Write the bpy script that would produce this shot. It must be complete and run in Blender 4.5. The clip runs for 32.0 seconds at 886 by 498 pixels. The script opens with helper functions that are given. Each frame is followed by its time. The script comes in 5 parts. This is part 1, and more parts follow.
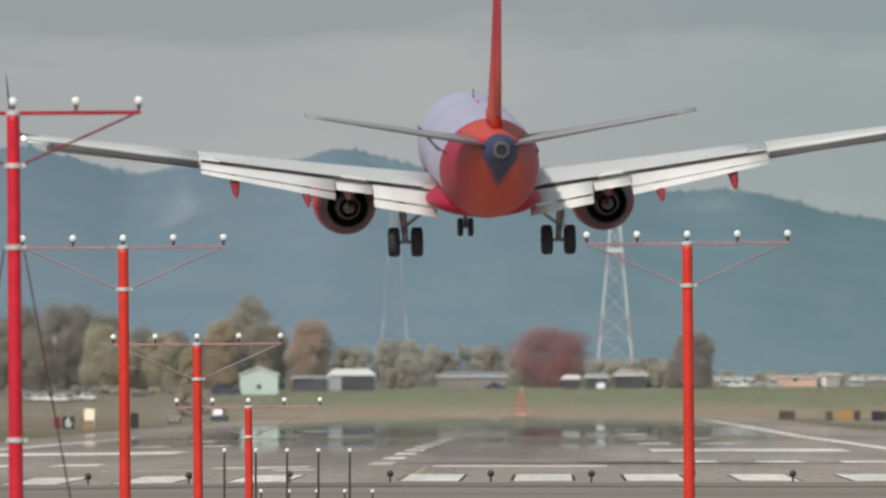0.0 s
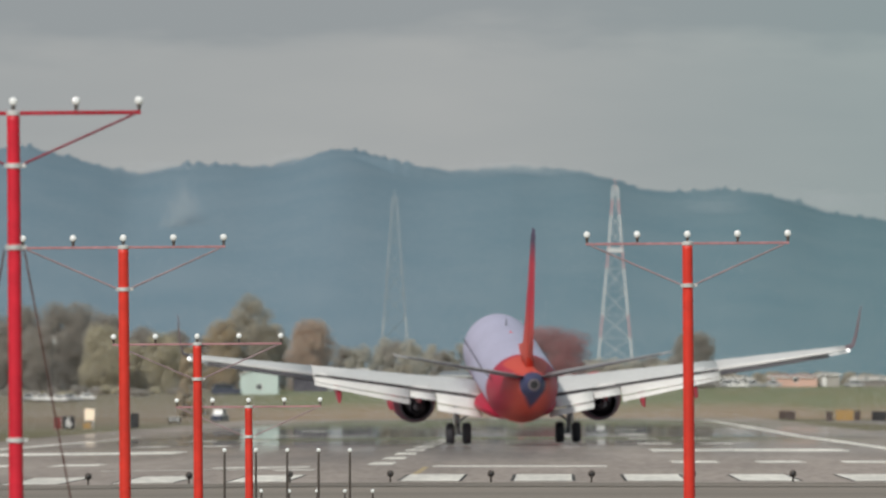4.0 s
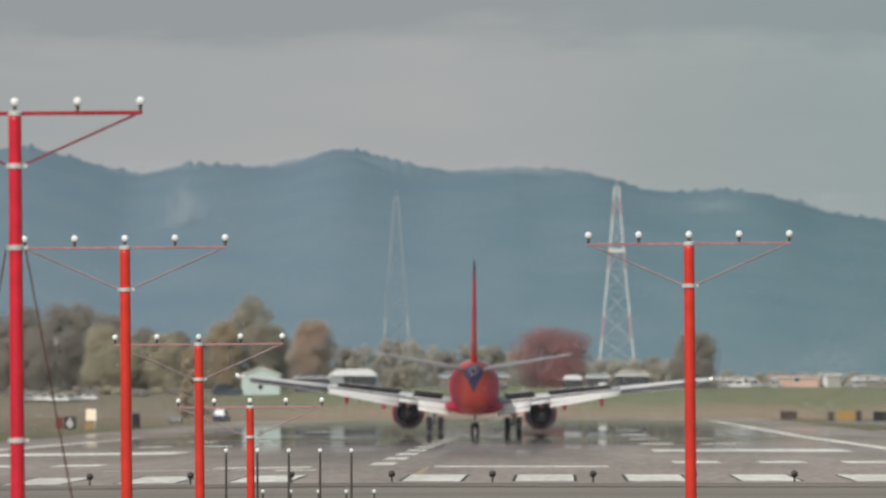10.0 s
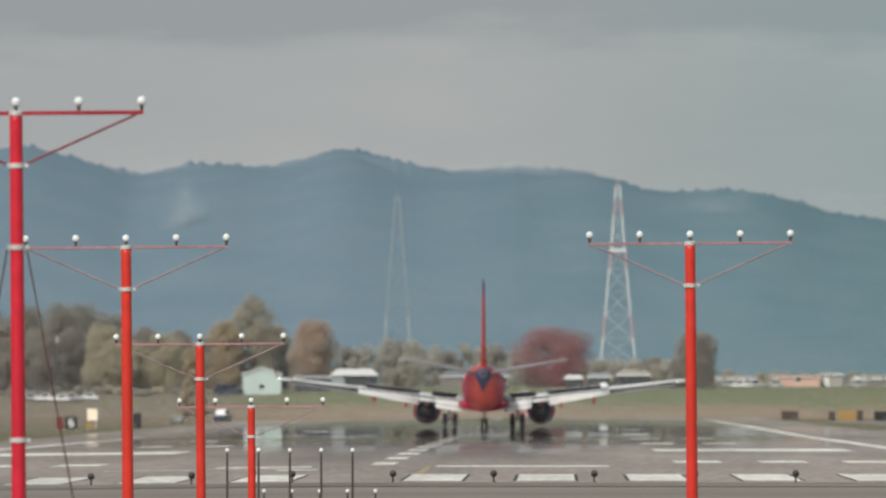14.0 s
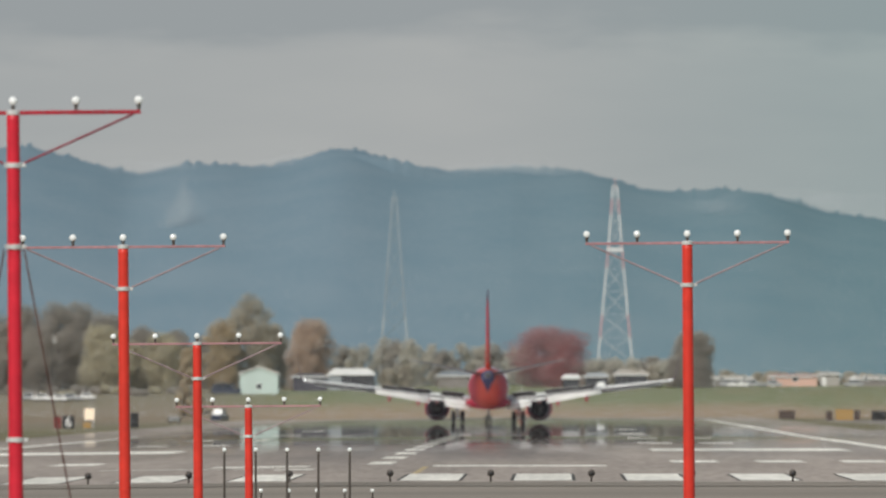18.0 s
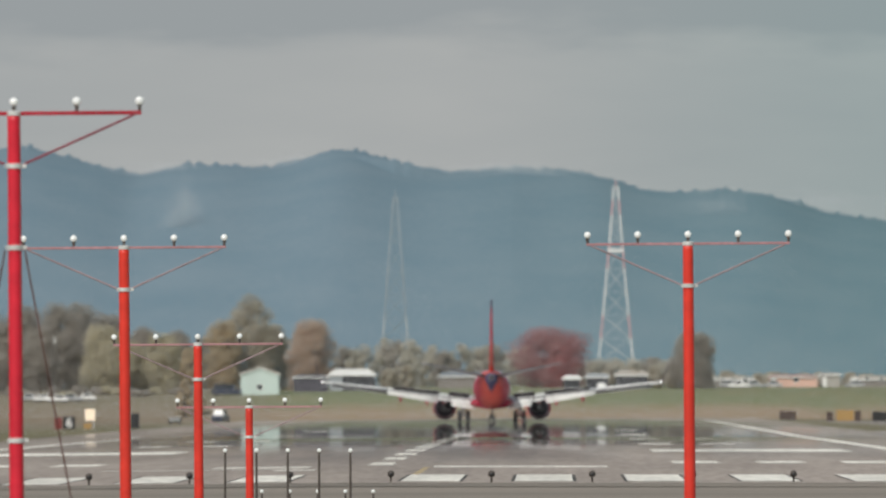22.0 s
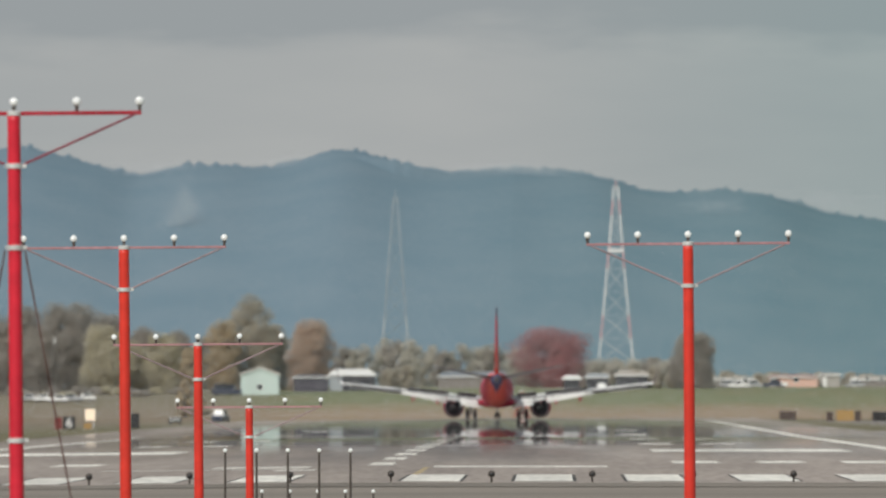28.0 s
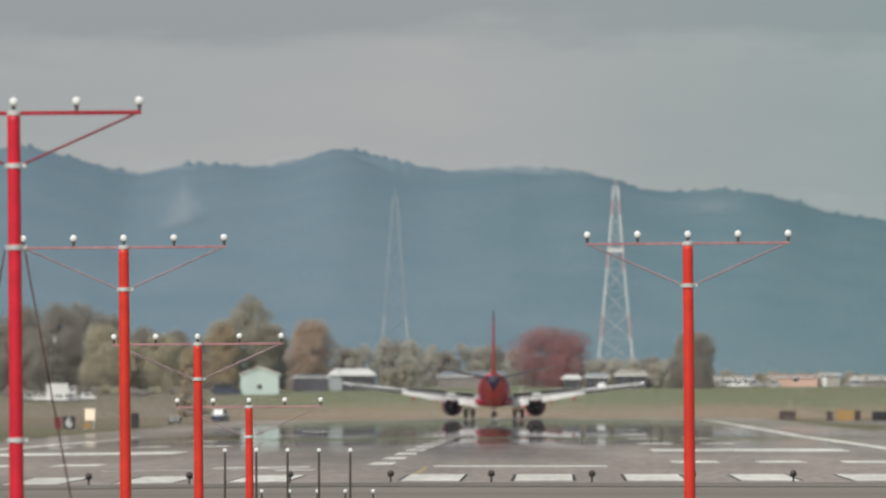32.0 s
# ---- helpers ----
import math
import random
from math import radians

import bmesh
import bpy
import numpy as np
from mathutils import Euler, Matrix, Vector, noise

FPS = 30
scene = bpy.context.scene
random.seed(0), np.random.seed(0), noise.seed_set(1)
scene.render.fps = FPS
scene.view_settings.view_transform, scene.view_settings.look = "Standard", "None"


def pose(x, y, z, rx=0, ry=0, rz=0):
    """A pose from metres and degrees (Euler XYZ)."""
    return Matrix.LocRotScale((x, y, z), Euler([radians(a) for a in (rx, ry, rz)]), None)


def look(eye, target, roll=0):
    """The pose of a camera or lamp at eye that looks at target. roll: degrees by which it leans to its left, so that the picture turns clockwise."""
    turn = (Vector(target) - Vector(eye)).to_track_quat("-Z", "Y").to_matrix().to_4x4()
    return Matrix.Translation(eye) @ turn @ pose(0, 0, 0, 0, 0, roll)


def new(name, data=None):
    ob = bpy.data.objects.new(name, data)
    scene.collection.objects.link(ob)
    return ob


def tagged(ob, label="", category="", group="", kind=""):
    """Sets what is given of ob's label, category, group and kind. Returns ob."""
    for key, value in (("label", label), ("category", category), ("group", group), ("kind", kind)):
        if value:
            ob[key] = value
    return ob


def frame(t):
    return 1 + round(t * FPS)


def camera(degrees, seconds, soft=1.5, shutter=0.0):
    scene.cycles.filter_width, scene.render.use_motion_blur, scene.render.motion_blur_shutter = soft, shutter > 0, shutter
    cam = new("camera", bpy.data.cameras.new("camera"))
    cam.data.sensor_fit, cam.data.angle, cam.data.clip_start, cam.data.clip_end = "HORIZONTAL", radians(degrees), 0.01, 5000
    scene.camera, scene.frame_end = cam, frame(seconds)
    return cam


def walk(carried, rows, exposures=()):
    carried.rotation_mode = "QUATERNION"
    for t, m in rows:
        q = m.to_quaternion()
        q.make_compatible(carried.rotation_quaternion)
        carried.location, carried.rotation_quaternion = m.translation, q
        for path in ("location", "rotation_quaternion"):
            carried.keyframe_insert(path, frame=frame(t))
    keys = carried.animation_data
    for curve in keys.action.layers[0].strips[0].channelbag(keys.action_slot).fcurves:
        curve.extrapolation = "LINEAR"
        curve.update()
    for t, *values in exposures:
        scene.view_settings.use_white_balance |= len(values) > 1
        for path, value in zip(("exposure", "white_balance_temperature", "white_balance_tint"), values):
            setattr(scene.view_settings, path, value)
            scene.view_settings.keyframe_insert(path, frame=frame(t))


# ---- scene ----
# ---- camera ----
F = 35400.0 / 784.0                      # one over the tangent of half the field of view
EYE = (0.0, 0.0, 2.17)
cam = camera(2.0 * math.degrees(math.atan(1.0 / F)), 32.0, soft=2.0)
cam.data.dof.use_dof, cam.data.dof.focus_distance = True, 410.0       # a long lens set on the nearer masts: the far side is soft
cam.data.dof.aperture_fstop = cam.data.lens / 96.0
# small sway of the tripod head: seconds, sideways, up, in units of 1/35400 rad
SWAY = [(0, -2, 0), (3.5, -2, 0), (5.5, 0, 0), (6.5, 0, 0), (7.3, 1, 0), (8, 0, 0), (9, 0, 0), (10, 1, 0.5), (11, 2, 0.6), (11.6, 0.5, 0.5),
        (12, 1, 0.5), (12.5, -0.5, 0.4), (13, 2.5, 0), (13.5, 1.3, 0.5), (14, 3, 0), (14.5, 3, 0), (16.5, 1, 0.4), (17.5, -0.6, 0.2),
        (18, -2, -0.8), (18.5, 0.5, 0.3), (19.5, 0.5, 0.6), (20.5, 0, 0.2), (21.5, -1, 0.5), (22.5, 0, 0.4), (23.5, 1, 0), (24, -3, 0.5),
        (24.5, -2, -0.6), (25, 0, -1.4), (25.5, -1, 0), (27.5, 0.3, 1.2), (28, -0.6, 0.5), (29, 0, 0), (29.5, -1.6, 0), (30.5, 0, 0),
        (31, -0.5, 0), (32, -1, 0)]


def view(dx, dy):
    """Looking 0.46 degrees up and 0.32 degrees to the left of the runway's heading."""
    return look(EYE, (-(199.0 + dx) / 35.4, 1000.0, EYE[2] + (286.0 + dy) / 35.4))


walk(cam, [(t, view(dx, dy)) for t, dx, dy in SWAY], [(0, 0.01), (2, -0.03), (3.5, -0.05), (5.5, -0.07), (8.5, -0.07), (11, -0.02), (16.5, 0.0), (32, 0.0)])

# ---- world and sun ----
world = bpy.data.worlds.new("overcast_sky")
scene.world = world
world.use_nodes = True
wn, wl = world.node_tree.nodes, world.node_tree.links
wn.clear()
SUN_EL, SUN_AZ = radians(39), radians(205)    # azimuth clockwise from the runway's heading
sky = wn.new("ShaderNodeTexSky")
sky.sky_type, sky.sun_disc, sky.sun_elevation, sky.sun_rotation = "NISHITA", False, SUN_EL, SUN_AZ
sky.air_density, sky.dust_density = 1.0, 2.0
wc = wn.new("ShaderNodeTexCoord")
wm = wn.new("ShaderNodeMapping")
wm.inputs["Scale"].default_value = (22, 22, 90)
wm.inputs["Location"].default_value = (1.3, 0.4, 0.35)
wno = wn.new("ShaderNodeTexNoise")
wno.inputs["Scale"].default_value, wno.inputs["Detail"].default_value, wno.inputs["Roughness"].default_value = 1.0, 5.0, 0.5
wr = wn.new("ShaderNodeValToRGB")
wr.color_ramp.elements[0].position, wr.color_ramp.elements[0].color = 0.37, (2.75, 3.0, 3.17, 1)
wr.color_ramp.elements[1].position, wr.color_ramp.elements[1].color = 0.60, (3.95, 4.03, 4.0, 1)
wmix = wn.new("ShaderNodeMix")
wmix.data_type = "RGBA"
wmix.inputs["Factor"].default_value = 0.88
wbg = wn.new("ShaderNodeBackground")
wbg.inputs["Strength"].default_value = 0.115
wout = wn.new("ShaderNodeOutputWorld")
wl.new(wc.outputs["Generated"], wm.inputs["Vector"])
wl.new(wm.outputs["Vector"], wno.inputs["Vector"])
wsep, wgr, wadd = wn.new("ShaderNodeSeparateXYZ"), wn.new("ShaderNodeMapRange"), wn.new("ShaderNodeMath")
wgr.inputs["From Min"].default_value, wgr.inputs["From Max"].default_value = 0.0196, 0.0226
wgr.inputs["To Min"].default_value, wgr.inputs["To Max"].default_value = 0.30, 0.08
wgr.interpolation_type = "SMOOTHSTEP"
wl.new(wc.outputs["Generated"], wsep.inputs["Vector"])
wm2, wn2, wwob = wn.new("ShaderNodeMapping"), wn.new("ShaderNodeTexNoise"), wn.new("ShaderNodeMath")   # ragged foot of the dark cloud bank
wm2.inputs["Scale"].default_value = (95, 95, 420)
wn2.inputs["Scale"].default_value, wn2.inputs["Detail"].default_value, wn2.inputs["Roughness"].default_value = 1.0, 5.0, 0.55
wl.new(wc.outputs["Generated"], wm2.inputs["Vector"])
wl.new(wm2.outputs["Vector"], wn2.inputs["Vector"])
wwob.operation, wwob.inputs[1].default_value = "MULTIPLY_ADD", 0.0045
wl.new(wn2.outputs["Fac"], wwob.inputs[0])
wl.new(wsep.outputs["Z"], wwob.inputs[2])
wl.new(wwob.outputs[0], wgr.inputs["Value"])
wsc = wn.new("ShaderNodeMath")
wsc.operation = "MULTIPLY"
wsc.inputs[1].default_value = 0.5
wl.new(wno.outputs["Fac"], wsc.inputs[0])
wl.new(wsc.outputs[0], wadd.inputs[0])
wl.new(wgr.outputs["Result"], wadd.inputs[1])
wl.new(wadd.outputs[0], wr.inputs["Fac"])
wl.new(sky.outputs["Color"], wmix.inputs["A"])
wl.new(wr.outputs["Color"], wmix.inputs["B"])
wside, wtint = wn.new("ShaderNodeMapRange"), wn.new("ShaderNodeMix")      # the cloud deck turns cooler towards the right
wside.inputs["From Min"].default_value, wside.inputs["From Max"].default_value = -0.006, 0.02
wside.interpolation_type = "SMOOTHSTEP"
wtint.data_type, wtint.blend_type = "RGBA", "MULTIPLY"
wtint.inputs["B"].default_value = (0.875, 0.975, 0.97, 1)
wl.new(wsep.outputs["X"], wside.inputs["Value"])
wl.new(wside.outputs["Result"], wtint.inputs["Factor"])
wl.new(wmix.outputs["Result"], wtint.inputs["A"])
wl.new(wtint.outputs["Result"], wbg.inputs["Color"])
wl.new(wbg.outputs["Background"], wout.inputs["Surface"])
sun = new("sun", bpy.data.lights.new("sun", "SUN"))
sun.data.energy, sun.data.angle, sun.data.color = 2.9, radians(3.0), (1.0, 0.95, 0.89)
sun_dir = Vector((math.sin(SUN_AZ) * math.cos(SUN_EL), math.cos(SUN_AZ) * math.cos(SUN_EL), math.sin(SUN_EL)))
sun.matrix_basis = look(sun_dir * 50, (0, 0, 0))


# ---- materials ----
def mat(name, color, rough=0.6, metal=0.0, vary=0.15, scale=3.0, bump=0.0, color2=None, coat=0.0, stretch=(1, 1, 1), glow=0.0, specular=0.5):
    """A surface with two scales of uneven colour, uneven gloss and fine relief."""
    m = bpy.data.materials.new(name)
    m.use_nodes = True
    n, l = m.node_tree.nodes, m.node_tree.links
    b = n["Principled BSDF"]
    tc, mp = n.new("ShaderNodeTexCoord"), n.new("ShaderNodeMapping")
    mp.inputs["Scale"].default_value = stretch
    l.new(tc.outputs["Object"], mp.inputs["Vector"])
    big, fine = n.new("ShaderNodeTexNoise"), n.new("ShaderNodeTexNoise")
    big.inputs["Scale"].default_value, big.inputs["Detail"].default_value = scale * 0.22, 4
    fine.inputs["Scale"].default_value, fine.inputs["Detail"].default_value = scale * 3.1, 6
    for k in (big, fine):
        l.new(mp.outputs["Vector"], k.inputs["Vector"])
    add = n.new("ShaderNodeMath")
    add.operation = "MULTIPLY_ADD"
    add.inputs[1].default_value = 0.45
    l.new(fine.outputs["Fac"], add.inputs[0])
    half = n.new("ShaderNodeMath")
    half.operation = "MULTIPLY"
    half.inputs[1].default_value = 0.55
    l.new(big.outputs["Fac"], half.inputs[0])
    l.new(half.outputs[0], add.inputs[2])
    ramp = n.new("ShaderNodeValToRGB")
    c2 = color2 or tuple(c * (1 - vary) for c in color)
    c1 = tuple(min(1, c * (1 + vary * 0.6)) for c in color)
    ramp.color_ramp.elements[0].position, ramp.color_ramp.elements[0].color = 0.36, (*c2, 1)
    ramp.color_ramp.elements[1].position, ramp.color_ramp.elements[1].color = 0.62, (*c1, 1)
    l.new(add.outputs[0], ramp.inputs["Fac"])
    l.new(ramp.outputs["Color"], b.inputs["Base Color"])
    b.inputs["Roughness"].default_value, b.inputs["Metallic"].default_value = rough, metal
    b.inputs["Coat Weight"].default_value, b.inputs["Coat Roughness"].default_value = coat, 0.12
    b.inputs["Specular IOR Level"].default_value = specular
    if bump:
        bp = n.new("ShaderNodeBump")
        bp.inputs["Strength"].default_value, bp.inputs["Distance"].default_value = bump, 0.02
        l.new(fine.outputs["Fac"], bp.inputs["Height"])
        l.new(bp.outputs["Normal"], b.inputs["Normal"])
    if glow:
        l.new(ramp.outputs["Color"], b.inputs["Emission Color"])
        b.inputs["Emission Strength"].default_value = glow
    return m


def shader(m):
    return m.node_tree.nodes["Principled BSDF"]


def pavement(name, color, mirror, near=740, far=1320, grain=(1.6, 0.05, 1), rubber=False):
    """Aged grey pavement; far off its sun-heated surface turns into a mirror under the very flat view."""
    m = mat(name, color, rough=0.75, vary=0.3, scale=0.6, stretch=grain, specular=0.2)
    n, l = m.node_tree.nodes, m.node_tree.links
    geo, sep = n.new("ShaderNodeNewGeometry"), n.new("ShaderNodeSeparateXYZ")
    l.new(geo.outputs["Position"], sep.inputs["Vector"])
    if rubber:                           # tyre rubber laid down in streaks along the middle of the runway
        off, side, start, streak, smap, amount, mix = (n.new("ShaderNode" + k) for k in ("Math", "MapRange", "MapRange", "TexNoise", "Mapping", "Math", "Mix"))
        off.operation, off.inputs[1].default_value = "SUBTRACT", -6.5
        size = n.new("ShaderNodeMath")
        size.operation = "ABSOLUTE"
        l.new(sep.outputs["X"], off.inputs[0])
        l.new(off.outputs[0], size.inputs[0])
        side.inputs["From Min"].default_value, side.inputs["From Max"].default_value = 10.0, 4.0
        start.inputs["From Min"].default_value, start.inputs["From Max"].default_value = 690.0, 860.0
        l.new(size.outputs[0], side.inputs["Value"])
        l.new(sep.outputs["Y"], start.inputs["Value"])
        smap.inputs["Scale"].default_value = (0.9, 0.003, 1)
        streak.inputs["Scale"].default_value, streak.inputs["Detail"].default_value = 1.0, 5.0
        l.new(geo.outputs["Position"], smap.inputs["Vector"])
        l.new(smap.outputs["Vector"], streak.inputs["Vector"])
        amount.operation = "MULTIPLY"
        l.new(side.outputs["Result"], amount.inputs[0])
        l.new(start.outputs["Result"], amount.inputs[1])
        total = n.new("ShaderNodeMath")
        total.operation = "MULTIPLY"
        l.new(amount.outputs[0], total.inputs[0])
        l.new(streak.outputs["Fac"], total.inputs[1])
        mix.data_type = "RGBA"
        l.new(total.outputs[0], mix.inputs["Factor"])
        l.new(shader(m).inputs["Base Color"].links[0].from_socket, mix.inputs["A"])
        mix.inputs["B"].default_value = (0.12, 0.11, 0.11, 1)
        l.new(mix.outputs["Result"], shader(m).inputs["Base Color"])
    if mirror:
        ramp = n.new("ShaderNodeMapRange")
        ramp.interpolation_type = "SMOOTHSTEP"
        ramp.inputs["From Min"].default_value, ramp.inputs["From Max"].default_value = near, far
        ramp.inputs["To Min"].default_value, ramp.inputs["To Max"].default_value = 0.0, mirror
        l.new(sep.outputs["Y"], ramp.inputs["Value"])
        gl, mx = n.new("ShaderNodeBsdfGlossy"), n.new("ShaderNodeMixShader")
        gl.inputs["Roughness"].default_value, gl.inputs["Color"].default_value = 0.010, (0.80, 0.81, 0.83, 1)
        # slow ripples of hot air break the mirror into level bands
        wave, wmap, lift = n.new("ShaderNodeTexNoise"), n.new("ShaderNodeMapping"), n.new("ShaderNodeBump")
        wmap.inputs["Scale"].default_value = (0.16, 0.008, 1)
        wave.inputs["Scale"].default_value, wave.inputs["Detail"].default_value = 1.0, 3.0
        lift.inputs["Strength"].default_value, lift.inputs["Distance"].default_value = 1.0, 0.026
        l.new(geo.outputs["Position"], wmap.inputs["Vector"])
        l.new(wmap.outputs["Vector"], wave.inputs["Vector"])
        l.new(wave.outputs["Fac"], lift.inputs["Height"])
        l.new(lift.outputs["Normal"], gl.inputs["Normal"])
        crest = n.new("ShaderNodeMapRange")
        crest.inputs["From Min"].default_value, crest.inputs["From Max"].default_value, crest.inputs["To Min"].default_value, crest.inputs["To Max"].default_value = 1950, 2250, 1.0, 0.35
        l.new(sep.outputs["Y"], crest.inputs["Value"])
        right, left, sides, share = (n.new("ShaderNode" + k) for k in ("MapRange", "MapRange", "Math", "Math"))   # strongest along the middle
        for node, a, b in ((right, 21.0, 8.0), (left, -31.0, -22.0)):
            node.inputs["From Min"].default_value, node.inputs["From Max"].default_value, node.inputs["To Min"].default_value = a, b, 0.3
            l.new(sep.outputs["X"], node.inputs["Value"])
        sides.operation = share.operation = "MULTIPLY"
        l.new(right.outputs["Result"], sides.inputs[0])
        l.new(left.outputs["Result"], sides.inputs[1])
        l.new(ramp.outputs["Result"], share.inputs[0])
        l.new(sides.outputs[0], share.inputs[1])
        total = n.new("ShaderNodeMath")
        total.operation = "MULTIPLY"
        l.new(share.outputs[0], total.inputs[0])
        l.new(crest.outputs["Result"], total.inputs[1])
        l.new(total.outputs[0], mx.inputs["Fac"])
        l.new(shader(m).outputs["BSDF"], mx.inputs[1])
        l.new(gl.outputs["BSDF"], mx.inputs[2])
        l.new(mx.outputs["Shader"], n["Material Output"].inputs["Surface"])
    return m


def by_field(m, parts):
    """Paint scheme or painted shade: each (colour, fields) covers where every field (axis, limit, blur) has axis .
    (|x|, y, z) beyond its limit.
    """
    n, l = m.node_tree.nodes, m.node_tree.links
    b = shader(m)
    src = b.inputs["Base Color"].links[0].from_socket
    tc, sides, sep, join = n.new("ShaderNodeTexCoord"), n.new("ShaderNodeMath"), n.new("ShaderNodeSeparateXYZ"), n.new("ShaderNodeCombineXYZ")
    sides.operation = "ABSOLUTE"
    l.new(tc.outputs["Object"], sep.inputs["Vector"])
    l.new(sep.outputs["X"], sides.inputs[0])
    for a, k in ((sides.outputs[0], "X"), (sep.outputs["Y"], "Y"), (sep.outputs["Z"], "Z")):
        l.new(a, join.inputs[k])
    for color, fields in parts:
        mx = n.new("ShaderNodeMix")
        mx.data_type = "RGBA"
        cover = None
        for axis, limit, blur in fields:
            dot, mr = n.new("ShaderNodeVectorMath"), n.new("ShaderNodeMapRange")
            dot.operation = "DOT_PRODUCT"
            dot.inputs[1].default_value = axis
            l.new(join.outputs["Vector"], dot.inputs[0])
            mr.inputs["From Min"].default_value, mr.inputs["From Max"].default_value = limit - blur, limit + blur
            l.new(dot.outputs["Value"], mr.inputs["Value"])
            if cover is None:
                cover = mr.outputs["Result"]
            else:
                both = n.new("ShaderNodeMath")
                both.operation = "MULTIPLY"
                l.new(cover, both.inputs[0])
                l.new(mr.outputs["Result"], both.inputs[1])
                cover = both.outputs[0]
        l.new(cover, mx.inputs["Factor"])
        l.new(src, mx.inputs["A"])
        mx.inputs["B"].default_value = (*color, 1)
        src = mx.outputs["Result"]
    l.new(src, b.inputs["Base Color"])
    return m


M_RUNWAY = pavement("runway_asphalt", (0.37, 0.314, 0.275), 0.93, rubber=True)
M_PAD = pavement("blast_pad_asphalt", (0.275, 0.238, 0.20), 0.0, grain=(0.06, 0.9, 1))
M_SHOULDER = pavement("shoulder_asphalt", (0.27, 0.24, 0.21), 0.5, 1500, 2400)
M_PAINT = pavement("runway_paint_white", (0.82, 0.785, 0.71), 0.92, 1500, 2300)
# mirage put into the paint: middle and left lines turn mirror from nearer
M_PAINT_MIRAGE = pavement("mirage_paint_white", (0.80, 0.765, 0.69), 0.93, 950, 1480)
M_YELLOW_PAINT = mat("taxi_paint_yellow", (0.47, 0.36, 0.21), 0.7, vary=0.2, scale=1.2, specular=0.2)
M_RUBBER_MARK = mat("runway_rubber_marks", (0.11, 0.105, 0.10), 0.8, vary=0.3, scale=0.8, stretch=(1, 0.05, 1), specular=0.1)
M_MAST = mat("mast_orange_red", (0.72, 0.045, 0.028), 0.42, vary=0.18, scale=2.0, bump=0.05, specular=0.4)
M_MAST_OLD = mat("mast_crimson_red", (0.68, 0.022, 0.045), 0.42, vary=0.18, scale=2.0, bump=0.05, specular=0.4)
# haze-like greying put into the arms' red, so they sink into the hills
M_ARM = mat("arm_hazed_red", (0.44, 0.235, 0.25), 0.65, vary=0.3, scale=3.0, specular=0.25)
M_ARM_OLD = mat("arm_dark_crimson", (0.42, 0.02, 0.04), 0.5, vary=0.3, scale=3.0, specular=0.3)
M_BRACE_OLD = mat("brace_dark_crimson", (0.26, 0.04, 0.06), 0.6, vary=0.3, scale=3.0, specular=0.25)
# the bracing red carries still more of this haze-grey
M_BRACE = mat("brace_hazed_red", (0.35, 0.26, 0.275), 0.7, vary=0.3, scale=3.0, specular=0.2)
M_STEEL = mat("galvanised_steel", (0.72, 0.72, 0.70), 0.4, 0.25, 0.2, 6.0)
M_LAMP = mat("lamp_glass_white", (0.86, 0.88, 0.87), 0.12, vary=0.05, scale=20)
M_STAKE = mat("dark_grey_conduit", (0.085, 0.07, 0.06), 0.6, 0.0, 0.3, 9.0)
M_CABLE = mat("rusty_cable", (0.10, 0.045, 0.035), 0.7, vary=0.3, scale=9)
M_BLACK = mat("black_paint", (0.018, 0.018, 0.02), 0.5, vary=0.3, scale=4)
M_RUBBER = mat("tyre_rubber", (0.027, 0.026, 0.032), 0.75, vary=0.3, scale=6, bump=0.2)
M_GRASS = mat("grass_field", (0.20, 0.175, 0.11), 0.9, vary=0.2, scale=0.9, color2=(0.10, 0.105, 0.062), specular=0.1, stretch=(0.12, 0.02, 1))
M_JOINT = mat("concrete_joint", (0.43, 0.39, 0.33), 0.8, vary=0.25, scale=1.0, stretch=(0.15, 1, 1), specular=0.2)
M_SEAL = mat("asphalt_seal", (0.225, 0.195, 0.165), 0.8, vary=0.4, scale=1.0, stretch=(0.3, 1, 1), specular=0.2)


# ---- mesh helpers ----
def part(name, bm, material, parent=None, label="", smooth=False):
    """One mesh object from a bmesh, under its thing or part."""
    me = bpy.data.meshes.new(name)
    bmesh.ops.recalc_face_normals(bm, faces=bm.faces)
    if smooth:
        for f in bm.faces:
            f.smooth = True
    bm.to_mesh(me)
    bm.free()
    me.materials.append(material)
    ob = new(name, me)
    if parent is not None:
        ob.parent = parent
    if label:
        ob["label"] = label
    return ob


def thing(name, label, category, m=None, group="", kind=""):
    ob = new(name)
    ob.empty_display_size = 0.3
    if m is not None:
        ob.matrix_basis = m
    return tagged(ob, label, category, group, kind)


def box(x0, x1, y0, y1, z0, z1, bevel=0.0, bm=None):
    b = bm or bmesh.new()
    vs = [b.verts.new((x, y, z)) for x in (x0, x1) for y in (y0, y1) for z in (z0, z1)]
    fs = [b.faces.new([vs[i] for i in q]) for q in ((0, 1, 3, 2), (4, 6, 7, 5), (0, 4, 5, 1), (2, 3, 7, 6), (0, 2, 6, 4), (1, 5, 7, 3))]
    if bevel:
        es = list({e for f in fs for e in f.edges})
        bmesh.ops.bevel(b, geom=es, offset=bevel, segments=2, affect="EDGES", profile=0.5)
    return b


